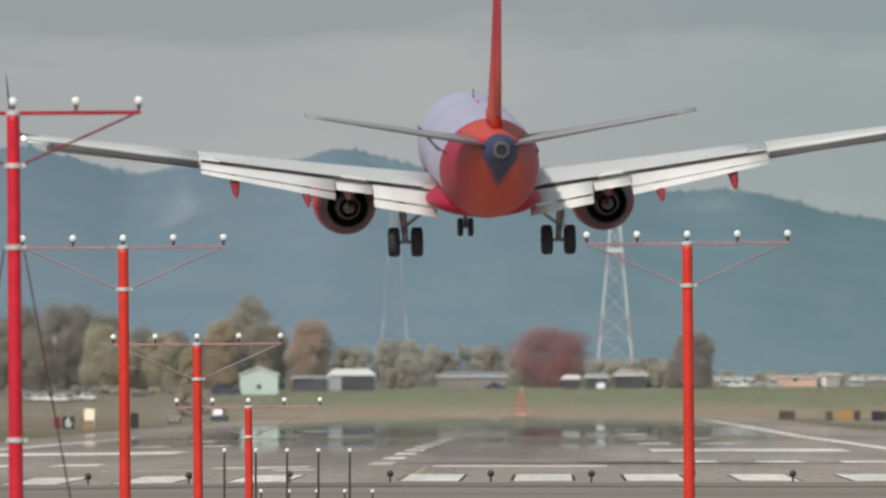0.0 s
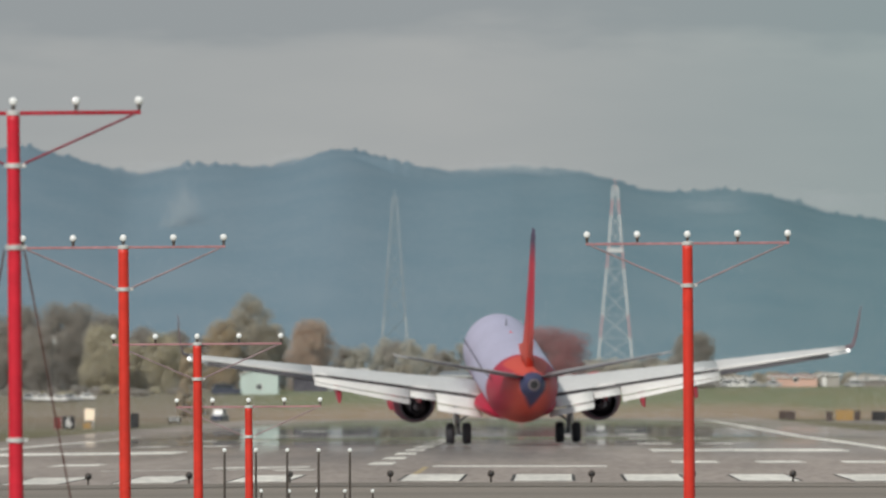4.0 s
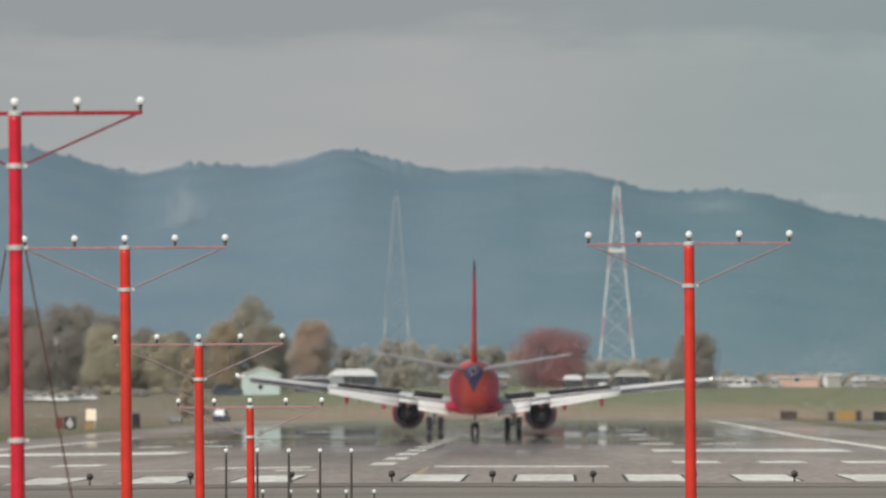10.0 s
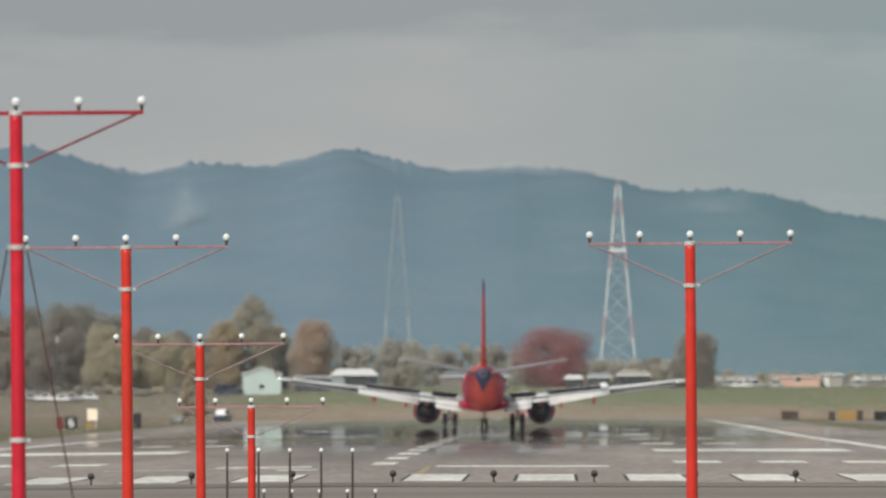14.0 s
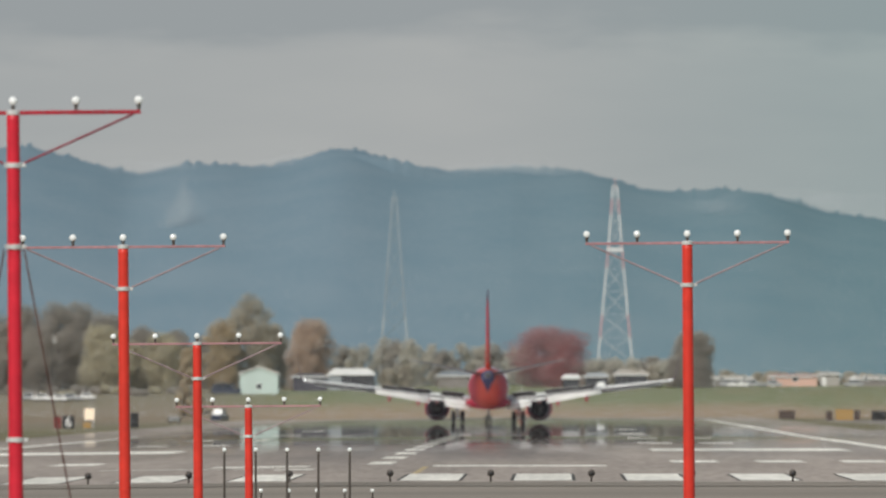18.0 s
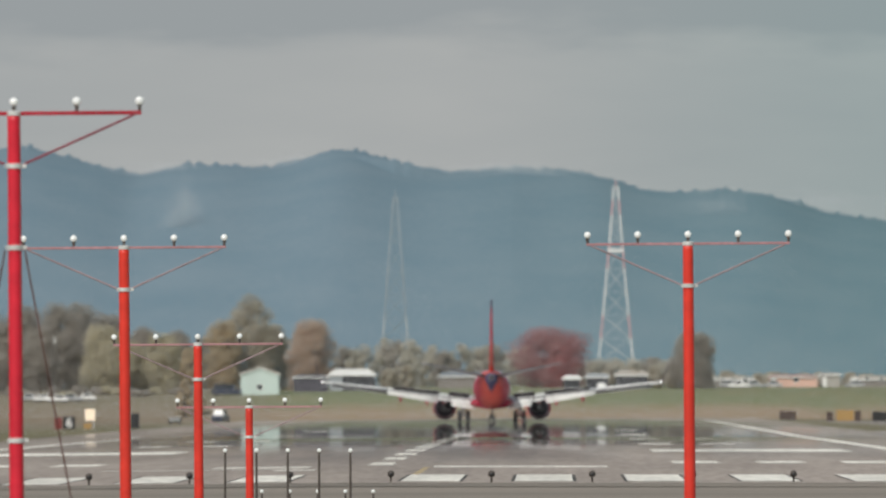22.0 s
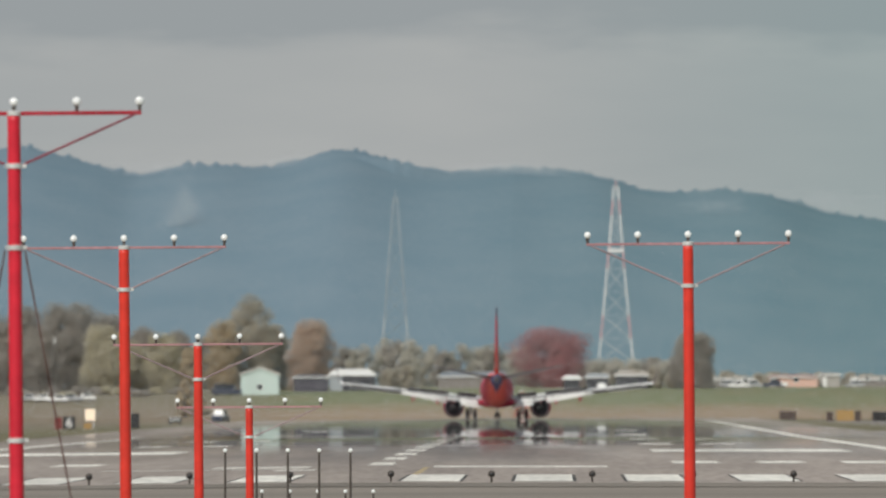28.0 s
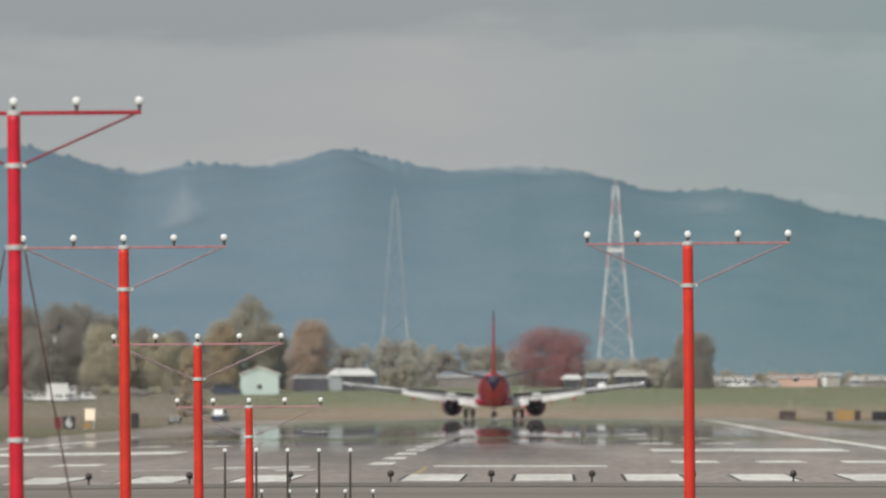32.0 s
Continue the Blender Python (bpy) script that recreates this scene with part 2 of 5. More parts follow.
def loft(rings, bm=None, caps=True, closed=True):
    """Skin over rings of equal length."""
    b = bm or bmesh.new()
    vr = [[b.verts.new(p) for p in r] for r in rings]
    n = len(vr[0])
    for r0, r1 in zip(vr, vr[1:]):
        for i in range(n if closed else n - 1):
            j = (i + 1) % n
            b.faces.new((r0[i], r0[j], r1[j], r1[i]))
    if caps:
        b.faces.new(vr[0][::-1])
        b.faces.new(vr[-1])
    return b


def ring(c, u, v, r, seg, rv=None):
    rv = r if rv is None else rv
    return [Vector(c) + u * (r * math.cos(a)) + v * (rv * math.sin(a)) for a in (2 * math.pi * i / seg for i in range(seg))]


def tube(p, q, r, r2=None, seg=10, bm=None):
    p, q = Vector(p), Vector(q)
    w = (q - p).normalized()
    u = w.orthogonal().normalized()
    v = w.cross(u)
    return loft([ring(p, u, v, r, seg), ring(q, u, v, r if r2 is None else r2, seg)], bm)


def turned(c, axis, profile, seg=24, bm=None, caps=True):
    """A turned body: profile of (along, radius) about the axis through c."""
    w = Vector(axis).normalized()
    u = w.orthogonal().normalized()
    v = w.cross(u)
    return loft([ring(Vector(c) + w * a, u, v, max(r, 0.002), seg) for a, r in profile], bm, caps)


def ball(c, r, bm=None, seg=12, squash=1.0):
    return turned(c, (0, 0, 1), [(-r * squash * math.cos(a), r * math.sin(a)) for a in (math.pi * k / 8 for k in range(9))], seg, bm)


def lathe_wheel(c, r, w, seg=28):
    """Tyre about the x axis with rounded shoulders."""
    p = [(-w / 2, r * 0.55), (-w / 2, r * 0.86), (-w * 0.38, r * 0.97), (-w * 0.15, r), (w * 0.15, r), (w * 0.38, r * 0.97), (w / 2, r * 0.86), (w / 2, r * 0.55)]
    return turned(c, (1, 0, 0), p, seg)


# ---- ground ----
CX = -6.5                                # the runway's middle line


def zr(y):
    """Height of the pavement along the runway, sampled every ten metres."""
    def g(v):
        if v < 610:
            return 0.0
        climb = 0.00075 * max(0.0, v - 1300.0) if v < 2350 else 0.7875 - 0.0004 * (v - 2350)
        return 0.57 * (1 - math.exp(-(v - 610.0) / 400.0)) + climb
    k = math.floor(y / 10.0) * 10.0
    return g(k) + (g(k + 10) - g(k)) * (y - k) / 10.0


def zg(y):
    """Height of the open ground: a dip before the threshold, the level field, a grassy bank, the village terrace."""
    pts = ((-400, 0.5), (0, 0.45), (60, 0.2), (240, -1.2), (470, -1.25), (545, -0.62), (596, -0.04), (608, -0.03))
    if y <= 608:
        for (a, za), (b, zb) in zip(pts, pts[1:]):
            if a <= y <= b:
                return za + (zb - za) * (y - a) / (b - a)
        return 0.5
    if y < 3975:
        return 0.57 * (1 - math.exp(-(y - 610.0) / 400.0)) - 0.04
    far = ((3975, 0.53), (3990, 2.0), (4015, 5.2), (4035, 6.2), (4100, 6.9), (4300, 7.6), (4990, 9.0))
    for (a, za), (b, zb) in zip(far, far[1:]):
        if a <= y <= b:
            return za + (zb - za) * (y - a) / (b - a)
    return 9.0


FALL = ((-1500, -1.9), (-200, -1.9), (CX - 44, -0.42), (CX - 30.5, -0.36), (CX, 0.0), (1500, 0.0))


def fall(x, y):
    """The land drops away to the left of the runway's crown; level again before the threshold."""
    share = min(1.0, max(0.0, (y - 540.0) / 60.0))
    for (a, za), (b, zb) in zip(FALL, FALL[1:]):
        if a <= x <= b:
            return share * (za + (zb - za) * (x - a) / (b - a))
    return 0.0


def land(x, y):
    """Height of the open ground at a place."""
    return zg(y) + fall(x, y)


def strip(name, x0, x1, y0, y1, height, material, lift=0.0, nx=1, step=10.0, skew=0.0):
    """A level sheet that follows a height function along y."""
    ys = sorted({y0, y1, *[k * step for k in range(math.ceil(y0 / step), math.floor(y1 / step) + 1)]})
    ys = [y for y in ys if y0 <= y <= y1]
    b = bmesh.new()
    rows = []
    for y in ys:
        across = [x0 + (x1 - x0) * i / nx + skew * (y - y0) for i in range(nx + 1)]
        rows.append([b.verts.new((x, y, height(y) + lift + fall(x, y))) for x in across])
    for r0, r1 in zip(rows, rows[1:]):
        for i in range(nx):
            b.faces.new((r0[i], r0[i + 1], r1[i + 1], r1[i]))
    return part(name, b, material, smooth=True)


def grass_zones(m):
    """Dry tan verge low on the bank, greener turf above."""
    n, l = m.node_tree.nodes, m.node_tree.links
    b = shader(m)
    src = b.inputs["Base Color"].links[0].from_socket
    geo, sep = n.new("ShaderNodeNewGeometry"), n.new("ShaderNodeSeparateXYZ")
    l.new(geo.outputs["Position"], sep.inputs["Vector"])
    no = n.new("ShaderNodeTexNoise")
    no.inputs["Scale"].default_value = 0.05
    l.new(geo.outputs["Position"], no.inputs["Vector"])
    a = n.new("ShaderNodeMath")
    a.operation = "MULTIPLY_ADD"
    a.inputs[1].default_value = 3.6
    l.new(no.outputs["Fac"], a.inputs[0])
    l.new(sep.outputs["Z"], a.inputs[2])
    mr, mx = n.new("ShaderNodeMapRange"), n.new("ShaderNodeMix")
    mr.inputs["From Min"].default_value, mr.inputs["From Max"].default_value = 3.5, 5.7
    mx.data_type = "RGBA"
    mx.inputs["B"].default_value = (0.185, 0.202, 0.112, 1)
    tan = n.new("ShaderNodeMix")
    tan.data_type = "RGBA"
    far = n.new("ShaderNodeMapRange")
    far.inputs["From Min"].default_value, far.inputs["From Max"].default_value = 3900, 3980
    l.new(sep.outputs["Y"], far.inputs["Value"])
    l.new(far.outputs["Result"], tan.inputs["Factor"])
    l.new(src, tan.inputs["A"])
    tan.inputs["B"].default_value = (0.315, 0.235, 0.165, 1)
    l.new(a.outputs[0], mr.inputs["Value"])
    l.new(mr.outputs["Result"], mx.inputs["Factor"])
    l.new(tan.outputs["Result"], mx.inputs["A"])
    patch, pmap, pr, dry = n.new("ShaderNodeTexNoise"), n.new("ShaderNodeMapping"), n.new("ShaderNodeMapRange"), n.new("ShaderNodeMix")   # drier patches in the turf
    pmap.inputs["Scale"].default_value = (0.09, 0.02, 0.6)
    patch.inputs["Scale"].default_value, patch.inputs["Detail"].default_value = 1.0, 5.0
    l.new(geo.outputs["Position"], pmap.inputs["Vector"])
    l.new(pmap.outputs["Vector"], patch.inputs["Vector"])
    pr.inputs["From Min"].default_value, pr.inputs["From Max"].default_value, pr.inputs["To Max"].default_value = 0.48, 0.70, 0.5
    l.new(patch.outputs["Fac"], pr.inputs["Value"])
    dry.data_type = "RGBA"
    l.new(pr.outputs["Result"], dry.inputs["Factor"])
    l.new(mx.outputs["Result"], dry.inputs["A"])
    dry.inputs["B"].default_value = (0.275, 0.215, 0.125, 1)
    west, rough_turf = n.new("ShaderNodeMapRange"), n.new("ShaderNodeMix")
    rough_turf.data_type = "RGBA"
    west.inputs["From Min"].default_value, west.inputs["From Max"].default_value = -52, -72
    west.inputs["To Max"].default_value = 0.8
    l.new(sep.outputs["X"], west.inputs["Value"])
    l.new(west.outputs["Result"], rough_turf.inputs["Factor"])
    l.new(dry.outputs["Result"], rough_turf.inputs["A"])
    rough_turf.inputs["B"].default_value = (0.215, 0.18, 0.135, 1)
    l.new(rough_turf.outputs["Result"], b.inputs["Base Color"])


def ground_sheet():
    """The field lies a little lower than the runway, with sloping verges."""
    xs = (-1500, -600, -200, CX - 44, CX - 30.5, CX, CX + 30.5, CX + 44, 200, 600, 1500)
    ys = [-390 + 10.0 * k for k in range(100)] + [608.0, 610.0] + [620 + 10.0 * k for k in range(335)] + [3975 + 5.0 * k for k in range(202)]
    b = bmesh.new()
    rows = [[b.verts.new((x, y, (zr(y) - 0.04 if abs(x - CX) < 31 and 608 < y < 3965 else zg(y)) + fall(x, y))) for x in xs] for y in sorted(set(ys))]
    for r0, r1 in zip(rows, rows[1:]):
        for i in range(len(xs) - 1):
            b.faces.new((r0[i], r0[i + 1], r1[i + 1], r1[i]))
    return part("ground", b, M_GRASS, smooth=True)


grass_zones(M_GRASS)
tagged(ground_sheet(), "mown airfield grass rising to a bank", "ground", kind="structure")
tagged(strip("runway", CX - 30, CX + 30, 608, 3960, zr, M_RUNWAY, nx=4), "long grey asphalt runway shimmering in the heat", "runway", kind="structure")
tagged(strip("paved_shoulder", CX + 30.1, CX + 62, 608, 2900, lambda y: zr(y) if y < 1300 else min(zr(y), zg(y) + 0.2), M_SHOULDER, lift=-0.03, nx=2), "wide grey asphalt shoulder beside the runway", "pavement", kind="structure")
tagged(strip("blast_pad", CX - 30, CX + 30, 560, 607.9, lambda y: zg(y) + 0.03, M_PAD, nx=4, step=3.0), "weathered asphalt pad before the runway threshold", "pavement", kind="structure")


def marking(name, x0, x1, y0, y1, label, material=None, lift=0.008, skew=0.0):
    ob = strip(name, CX + x0, CX + x1, y0, y1, zr, material or M_PAINT, lift, skew=skew)
    return tagged(ob, label, "runway marking", kind="structure")


def runway_markings():
    thr = 608.0
    for k in range(6):                                   # threshold stripes, six on each side
        x = 1.75 + 3.5 * k
        for s in (1, -1):
            marking("threshold_stripe", min(s * x, s * (x + 1.8)), max(s * x, s * (x + 1.8)), thr + 6, thr + 52, "white painted threshold stripe on asphalt")
            for e in (x - 0.11, x + 1.8):
                marking("stripe_border", min(s * e, s * (e + 0.11)), max(s * e, s * (e + 0.11)), thr + 6, thr + 50, "black border beside a threshold stripe", M_RUBBER_MARK, lift=0.006)
    for x0, x1 in ((2.1, 8.4), (-5.9, -2.4)):           # numerals, seen as thin bars
        marking("runway_numeral_bar", x0, x1, thr + 113, thr + 125, "white painted bar of a runway numeral")
    marking("runway_numeral_bar", -3.3, -1.9, thr + 88, thr + 97, "white painted bar of a runway numeral")
    marking("runway_numeral_bar", -9.6, -3.4, thr + 101, thr + 104, "worn white bar of a runway numeral")
    for k in range(40):                                  # middle line
        y = thr + 132 + 61.0 * k
        if y + 36 < 3900:
            marking("centreline_stripe", -0.45, 0.45, y, y + 29.0, "white dashed middle stripe of the runway", M_PAINT_MIRAGE)
    for s in (1, -1):                                    # touchdown zone and aiming point
        for dist, count in ((152.4, 3), (457.2, 2), (609.6, 2), (762.0, 1), (914.4, 1)):
            for k in range(count):
                x = 11.0 + 3.3 * k
                marking("touchdown_bar", min(s * x, s * (x + 1.8)), max(s * x, s * (x + 1.8)), thr + dist, thr + dist + 22.9, "white touchdown zone bar on asphalt")
        marking("aiming_point_block", min(s * 11, s * 20.1), max(s * 11, s * 20.1), thr + 305, thr + 351, "broad white aiming point block on asphalt")
        marking("edge_line", s * 22.6 - 0.45, s * 22.6 + 0.45, thr, 2150 if s > 0 else 1400, "continuous white runway edge line", M_PAINT if s > 0 else M_PAINT_MIRAGE)
    marking("taxi_lead_line", 1.78, 2.0, thr + 24, thr + 112, "faded yellow taxi line on asphalt", M_YELLOW_PAINT, lift=0.006)


runway_markings()
tagged(strip("pad_joint", CX - 30, CX + 30, 601.5, 603.5, lambda y: zg(y) + 0.045, M_JOINT, nx=4, step=3.0), "pale concrete joint across the asphalt", "pavement", kind="structure")
tagged(strip("pad_seal", CX - 30, CX + 30, 590, 600.5, lambda y: zg(y) + 0.045, M_SEAL, nx=4, step=3.0), "dark sealed band across the asphalt", "pavement", kind="structure")


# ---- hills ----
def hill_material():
    """Blue-violet distant woods that turn teal towards the right-hand end; air haze is put into the colour and a faint
    glow.
    """
    m = mat("hazed_forest_hills", (0.149, 0.201, 0.236), 1.0, vary=0.05, scale=0.22, color2=(0.128, 0.187, 0.226), glow=0.25, specular=0.0)
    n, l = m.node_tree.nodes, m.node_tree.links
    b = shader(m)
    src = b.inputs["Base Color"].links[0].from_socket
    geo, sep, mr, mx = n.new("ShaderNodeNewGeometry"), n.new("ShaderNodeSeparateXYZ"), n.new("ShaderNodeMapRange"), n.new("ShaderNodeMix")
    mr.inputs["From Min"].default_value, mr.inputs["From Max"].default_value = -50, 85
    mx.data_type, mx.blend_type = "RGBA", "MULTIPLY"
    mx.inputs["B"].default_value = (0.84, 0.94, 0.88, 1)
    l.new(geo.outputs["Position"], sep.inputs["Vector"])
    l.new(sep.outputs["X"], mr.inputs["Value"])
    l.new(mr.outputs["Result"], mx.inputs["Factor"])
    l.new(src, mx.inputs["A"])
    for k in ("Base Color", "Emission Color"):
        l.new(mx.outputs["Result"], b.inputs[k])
    return m


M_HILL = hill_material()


def ridge(x):
    h = 60.2 - (0.14 * (x + 10) if x > -10 else 0.0)
    for c, s, a in ((-130, 17, 6.0), (-52, 13, 4.9), (47, 14, 2.8), (-82, 9, 1.1), (-100, 7, -2.2), (8, 9, 0.8)):
        h += a * math.exp(-((x - c) / s) ** 2)
    return h


def hills():
    b = bmesh.new()
    ny = 14
    xs = [-420 + 6.0 * k for k in range(48)] + [-132 + 0.42 * k for k in range(572)] + [110 + 6.0 * k for k in range(53)]
    nx = len(xs) - 1
    rows = []
    for j in range(ny + 1):
        v = j / ny
        row = []
        for i in range(nx + 1):
            x = xs[i]
            z = 6 + (ridge(x) - 6) * math.sin(v * math.pi / 2) ** 1.1
            z += noise.noise(Vector((x * 0.05, v * 1.5, 0))) * 1.6 * v
            if j == ny:
                z += max(0, noise.noise(Vector((x * 0.16, 0, 7)))) * 1.3 + max(0, noise.noise(Vector((x * 0.55, 0, 17)))) * 1.3 + abs(noise.noise(Vector((x * 1.4, 0, 27)))) * 1.0
                z += math.exp(-((x + 85.5) / 0.8) ** 2) + 0.8 * math.exp(-((x + 88.5) / 1.1) ** 2) + 0.8 * math.exp(-((x + 81.8) / 0.7) ** 2)   # tall trees on the saddle
            row.append(b.verts.new((x, 4560 + 260 * v, z)))
        rows.append(row)
    for r0, r1 in zip(rows, rows[1:]):
        for i in range(nx):
            b.faces.new((r0[i], r0[i + 1], r1[i + 1], r1[i]))
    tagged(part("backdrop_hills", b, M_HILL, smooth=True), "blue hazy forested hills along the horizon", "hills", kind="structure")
    b = bmesh.new()
    xs = [-230 + 0.9 * k for k in range(460)]
    rows = []
    for j in range(11):
        v = j / 10
        row = []
        for x in xs:
            crest = 24 + 39 * math.exp(-((x + 51) / (68 if x > -51 else 50)) ** 2)
            z = 5 + (crest - 5) * v ** 0.92 + noise.noise(Vector((x * 0.06, v * 2, 3))) * 1.8 * v * (1 - v)
            if j == 10:
                z += abs(noise.noise(Vector((x * 0.3, 0, 5)))) * 0.9 + abs(noise.noise(Vector((x * 0.9, 0, 31)))) * 0.6
            row.append(b.verts.new((x, 4553 + 228 * v, z)))
        rows.append(row)
    for r0, r1 in zip(rows, rows[1:]):
        for i in range(len(xs) - 1):
            b.faces.new((r0[i], r0[i + 1], r1[i + 1], r1[i]))
    tagged(part("backdrop_ridge", b, M_HILL, smooth=True), "darker hazy blue wooded ridge before the far hills", "hills", kind="structure")


hills()


# ---- approach lights ----
PITCH = 0.762                            # spacing of the five lamps on a bar


def lamp_head(parent, x, z, r=0.049):
    lamp = part("lamp", turned((x, 0, z), (0, -1, 0.12), [(-0.10, 0.02), (-0.085, r * 0.7), (-0.04, r), (0.0, r * 1.06), (0.012, r * 0.8), (0.02, 0.01)], 16), M_LAMP, parent, "white glass lamp", True)
    part("lamp_holder", tube((x, 0.02, z - 0.13), (x, 0.02, z - r * 0.8), 0.018, 0.026), M_STAKE, lamp)
    return lamp


def light_mast(x, y, top, foot, material, label, stays=False):
    """A slim mast with a cross arm of five lamps, two braces, clamps and stay cables."""
    t = thing("approach_light_mast", label, "approach light", pose(x + 0.72 * (top - foot) * math.sin(radians(0.45)), y, foot, 0, -0.45, 0), "approach light masts")
    h = top - foot
    arm = 0.024 if stays else 0.019
    part("pole", turned((0, 0, 0), (0, 0, 1), [(0, 0.10), (0.4, 0.094), (h * 0.5, 0.086), (h - 0.1, 0.079), (h, 0.079)], 20), material, t, smooth=True)
    part("pole_cap", turned((0, 0, h - 0.03), (0, 0, 1), [(0, 0.088), (0.045, 0.088), (0.06, 0.06)], 16), M_STEEL, t)
    part("base_flange", turned((0, 0, 0), (0, 0, 1), [(0, 0.2), (0.04, 0.2), (0.05, 0.12), (0.2, 0.11)], 16), M_STEEL, t)
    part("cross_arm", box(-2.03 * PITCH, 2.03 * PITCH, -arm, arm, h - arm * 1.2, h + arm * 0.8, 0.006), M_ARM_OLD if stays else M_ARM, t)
    for k in range(-2, 3):
        lamp_head(t, k * PITCH, h + 0.14)
    for z in (h - 0.64, h - 1.63, h - 3.97) if stays else (h - 0.64,):
        if z > 0.4:
            clamp = part("clamp", turned((0, 0, z), (0, 0, 1), [(-0.03, 0.095), (-0.028, 0.1), (0.028, 0.1), (0.03, 0.095)], 18), M_STEEL, t, "bright steel clamp")
            for s in (-1, 1):
                part("clamp_ear", box(s * 0.095 - 0.02, s * 0.095 + 0.03 * s + 0.02, -0.02, 0.02, z - 0.022, z + 0.022, 0.004), M_STEEL, clamp)
    for s in (-1, 1):
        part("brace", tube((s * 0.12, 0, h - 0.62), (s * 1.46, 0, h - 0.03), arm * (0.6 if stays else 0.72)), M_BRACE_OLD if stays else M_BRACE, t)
        if stays:
            part("stay_cable", tube((s * 0.12, 0, h - 1.66), (s * (0.12 + (h - 1.66) * 0.178), 0, 0.02), 0.011, seg=6), M_CABLE, t, "dark stay cable")
    return t


MAST_LABEL = "orange-red light mast with five lamps on a cross arm"
for row, (y, top) in enumerate(((242.5, 5.78), (303.5, 4.65), (364.5, 3.385), (425.5, 2.255))):
    light_mast(CX - (0.047, 0.03, 0.0, 0.0)[row], y, top, zg(y), M_MAST_OLD if row == 0 else M_MAST, MAST_LABEL if row else "crimson light mast with cross arm and stay cables", row == 0)
light_mast(CX + 8.53, 303.5, 4.71, zg(303.5), M_MAST, "orange-red light mast of the side light bar")


def light_stake(x, y, top, foot, label):
    t = thing("approach_light_stake", label, "approach light", pose(x, y, foot), "low approach lights")
    h = top - foot
    part("conduit", tube((0, 0, 0), (0, 0, h - 0.12), 0.034, 0.028), M_STAKE, t)
    part("coupling", tube((0, 0, 0.04), (0, 0, 0.12), 0.05), M_STEEL, t)
    lamp_head(t, 0, h, 0.05)
    return t


for k in range(-2, 3):
    light_stake(CX + k * PITCH, 486.5, 1.21, zg(486.5), "white lamp on a slim dark conduit in the grass")
    light_stake(CX + k * PITCH, 547.5, -0.03, zg(547.5), "white lamp on a short dark conduit in the grass")


def threshold_light(x, y):
    t = thing("threshold_light", "small dark threshold light on a short stem", "runway light", pose(x, y, land(x, y)), "threshold lights")
    part("stem", tube((0, 0, 0), (0, 0, 0.24), 0.032), M_STAKE, t)
    part("base_plate", turned((0, 0, 0), (0, 0, 1), [(0, 0.15), (0.03, 0.15), (0.04, 0.12)], 14), M_STAKE, t)
    head = part("head", turned((0, 0, 0.2), (0, 0, 1), [(0, 0.05), (0.03, 0.1), (0.13, 0.105), (0.17, 0.08), (0.2, 0.03)], 14), M_STAKE, t, smooth=True)
    part("lens", turned((0, -0.085, 0.28), (0, -1, 0), [(0, 0.06), (0.03, 0.05), (0.04, 0.02)], 12), M_BLACK, head)


for k in range(-7, 8):
    threshold_light(CX + 3.05 * (k + 0.5), 606.0)


# ---- aircraft ----
RED_PAINT, ORANGE_PAINT, BLUE_PAINT = (0.41, 0.024, 0.055), (0.58, 0.085, 0.056), (0.055, 0.06, 0.125)
M_BODY = by_field(mat("livery_gloss_paint", (0.47, 0.46, 0.60), 0.5, vary=0.08, scale=1.0, specular=0.15), [
    (RED_PAINT, [((0, 0, -1), -2.55, 0.05)]),                                                    # red belly
    (RED_PAINT, [((0, -1, -0.85), 3.6, 0.15)]),                                                  # red rear body
    (ORANGE_PAINT, [((-1, 0, 0), -1.05, 0.35), ((0, -1, -0.9), 4.6, 0.9), ((0, 0, -1), -4.5, 0.1)]),   # orange under the tail
    (ORANGE_PAINT, [((0, -1, 0), 8.6, 0.3), ((0, 0, 1), 4.75, 0.06)]),                           # orange about the foot of the fin
    (BLUE_PAINT, [((-1, -0.2, 0), 2.48, 0.14), ((0, 0, -1), -4.4, 0.1)]),      # blue wedge below the tail cone
    (BLUE_PAINT, [((0, -1, 0.1), 14.9, 0.12)])])                                                 # blue tail cone
M_FIN = by_field(mat("fin_red_paint", (0.52, 0.04, 0.07), 0.5, vary=0.06, scale=1.0, specular=0.15), [
    ((0.60, 0.09, 0.06), [((0, 0, -1), -7.4, 1.2)]),
    ((0.08, 0.055, 0.10), [((0, 0, 1), 11.3, 0.6)])])
M_WING = mat("wing_pale_grey_paint", (0.68, 0.68, 0.66), 0.4, vary=0.08, scale=1.2, stretch=(1, 0.3, 1))
M_FLAP = mat("flap_white_paint", (0.74, 0.73, 0.70), 0.45, vary=0.10, scale=1.2)
# shade of the flap gap and outer wing's underside put into this colour
M_SLOT = mat("slot_shade_grey", (0.085, 0.08, 0.085), 0.6, vary=0.2, scale=3)
M_SPOILER = mat("spoiler_grey_metal", (0.06, 0.055, 0.06), 0.7, vary=0.15, scale=2)
# underside shade put into the elevator's base colour, darker than the tailplane
M_ELEVATOR = mat("elevator_shade_grey", (0.13, 0.125, 0.135), 0.5, vary=0.12, scale=1.5)
M_STAB = mat("tailplane_grey_paint", (0.33, 0.325, 0.33), 0.45, vary=0.08, scale=1.5)
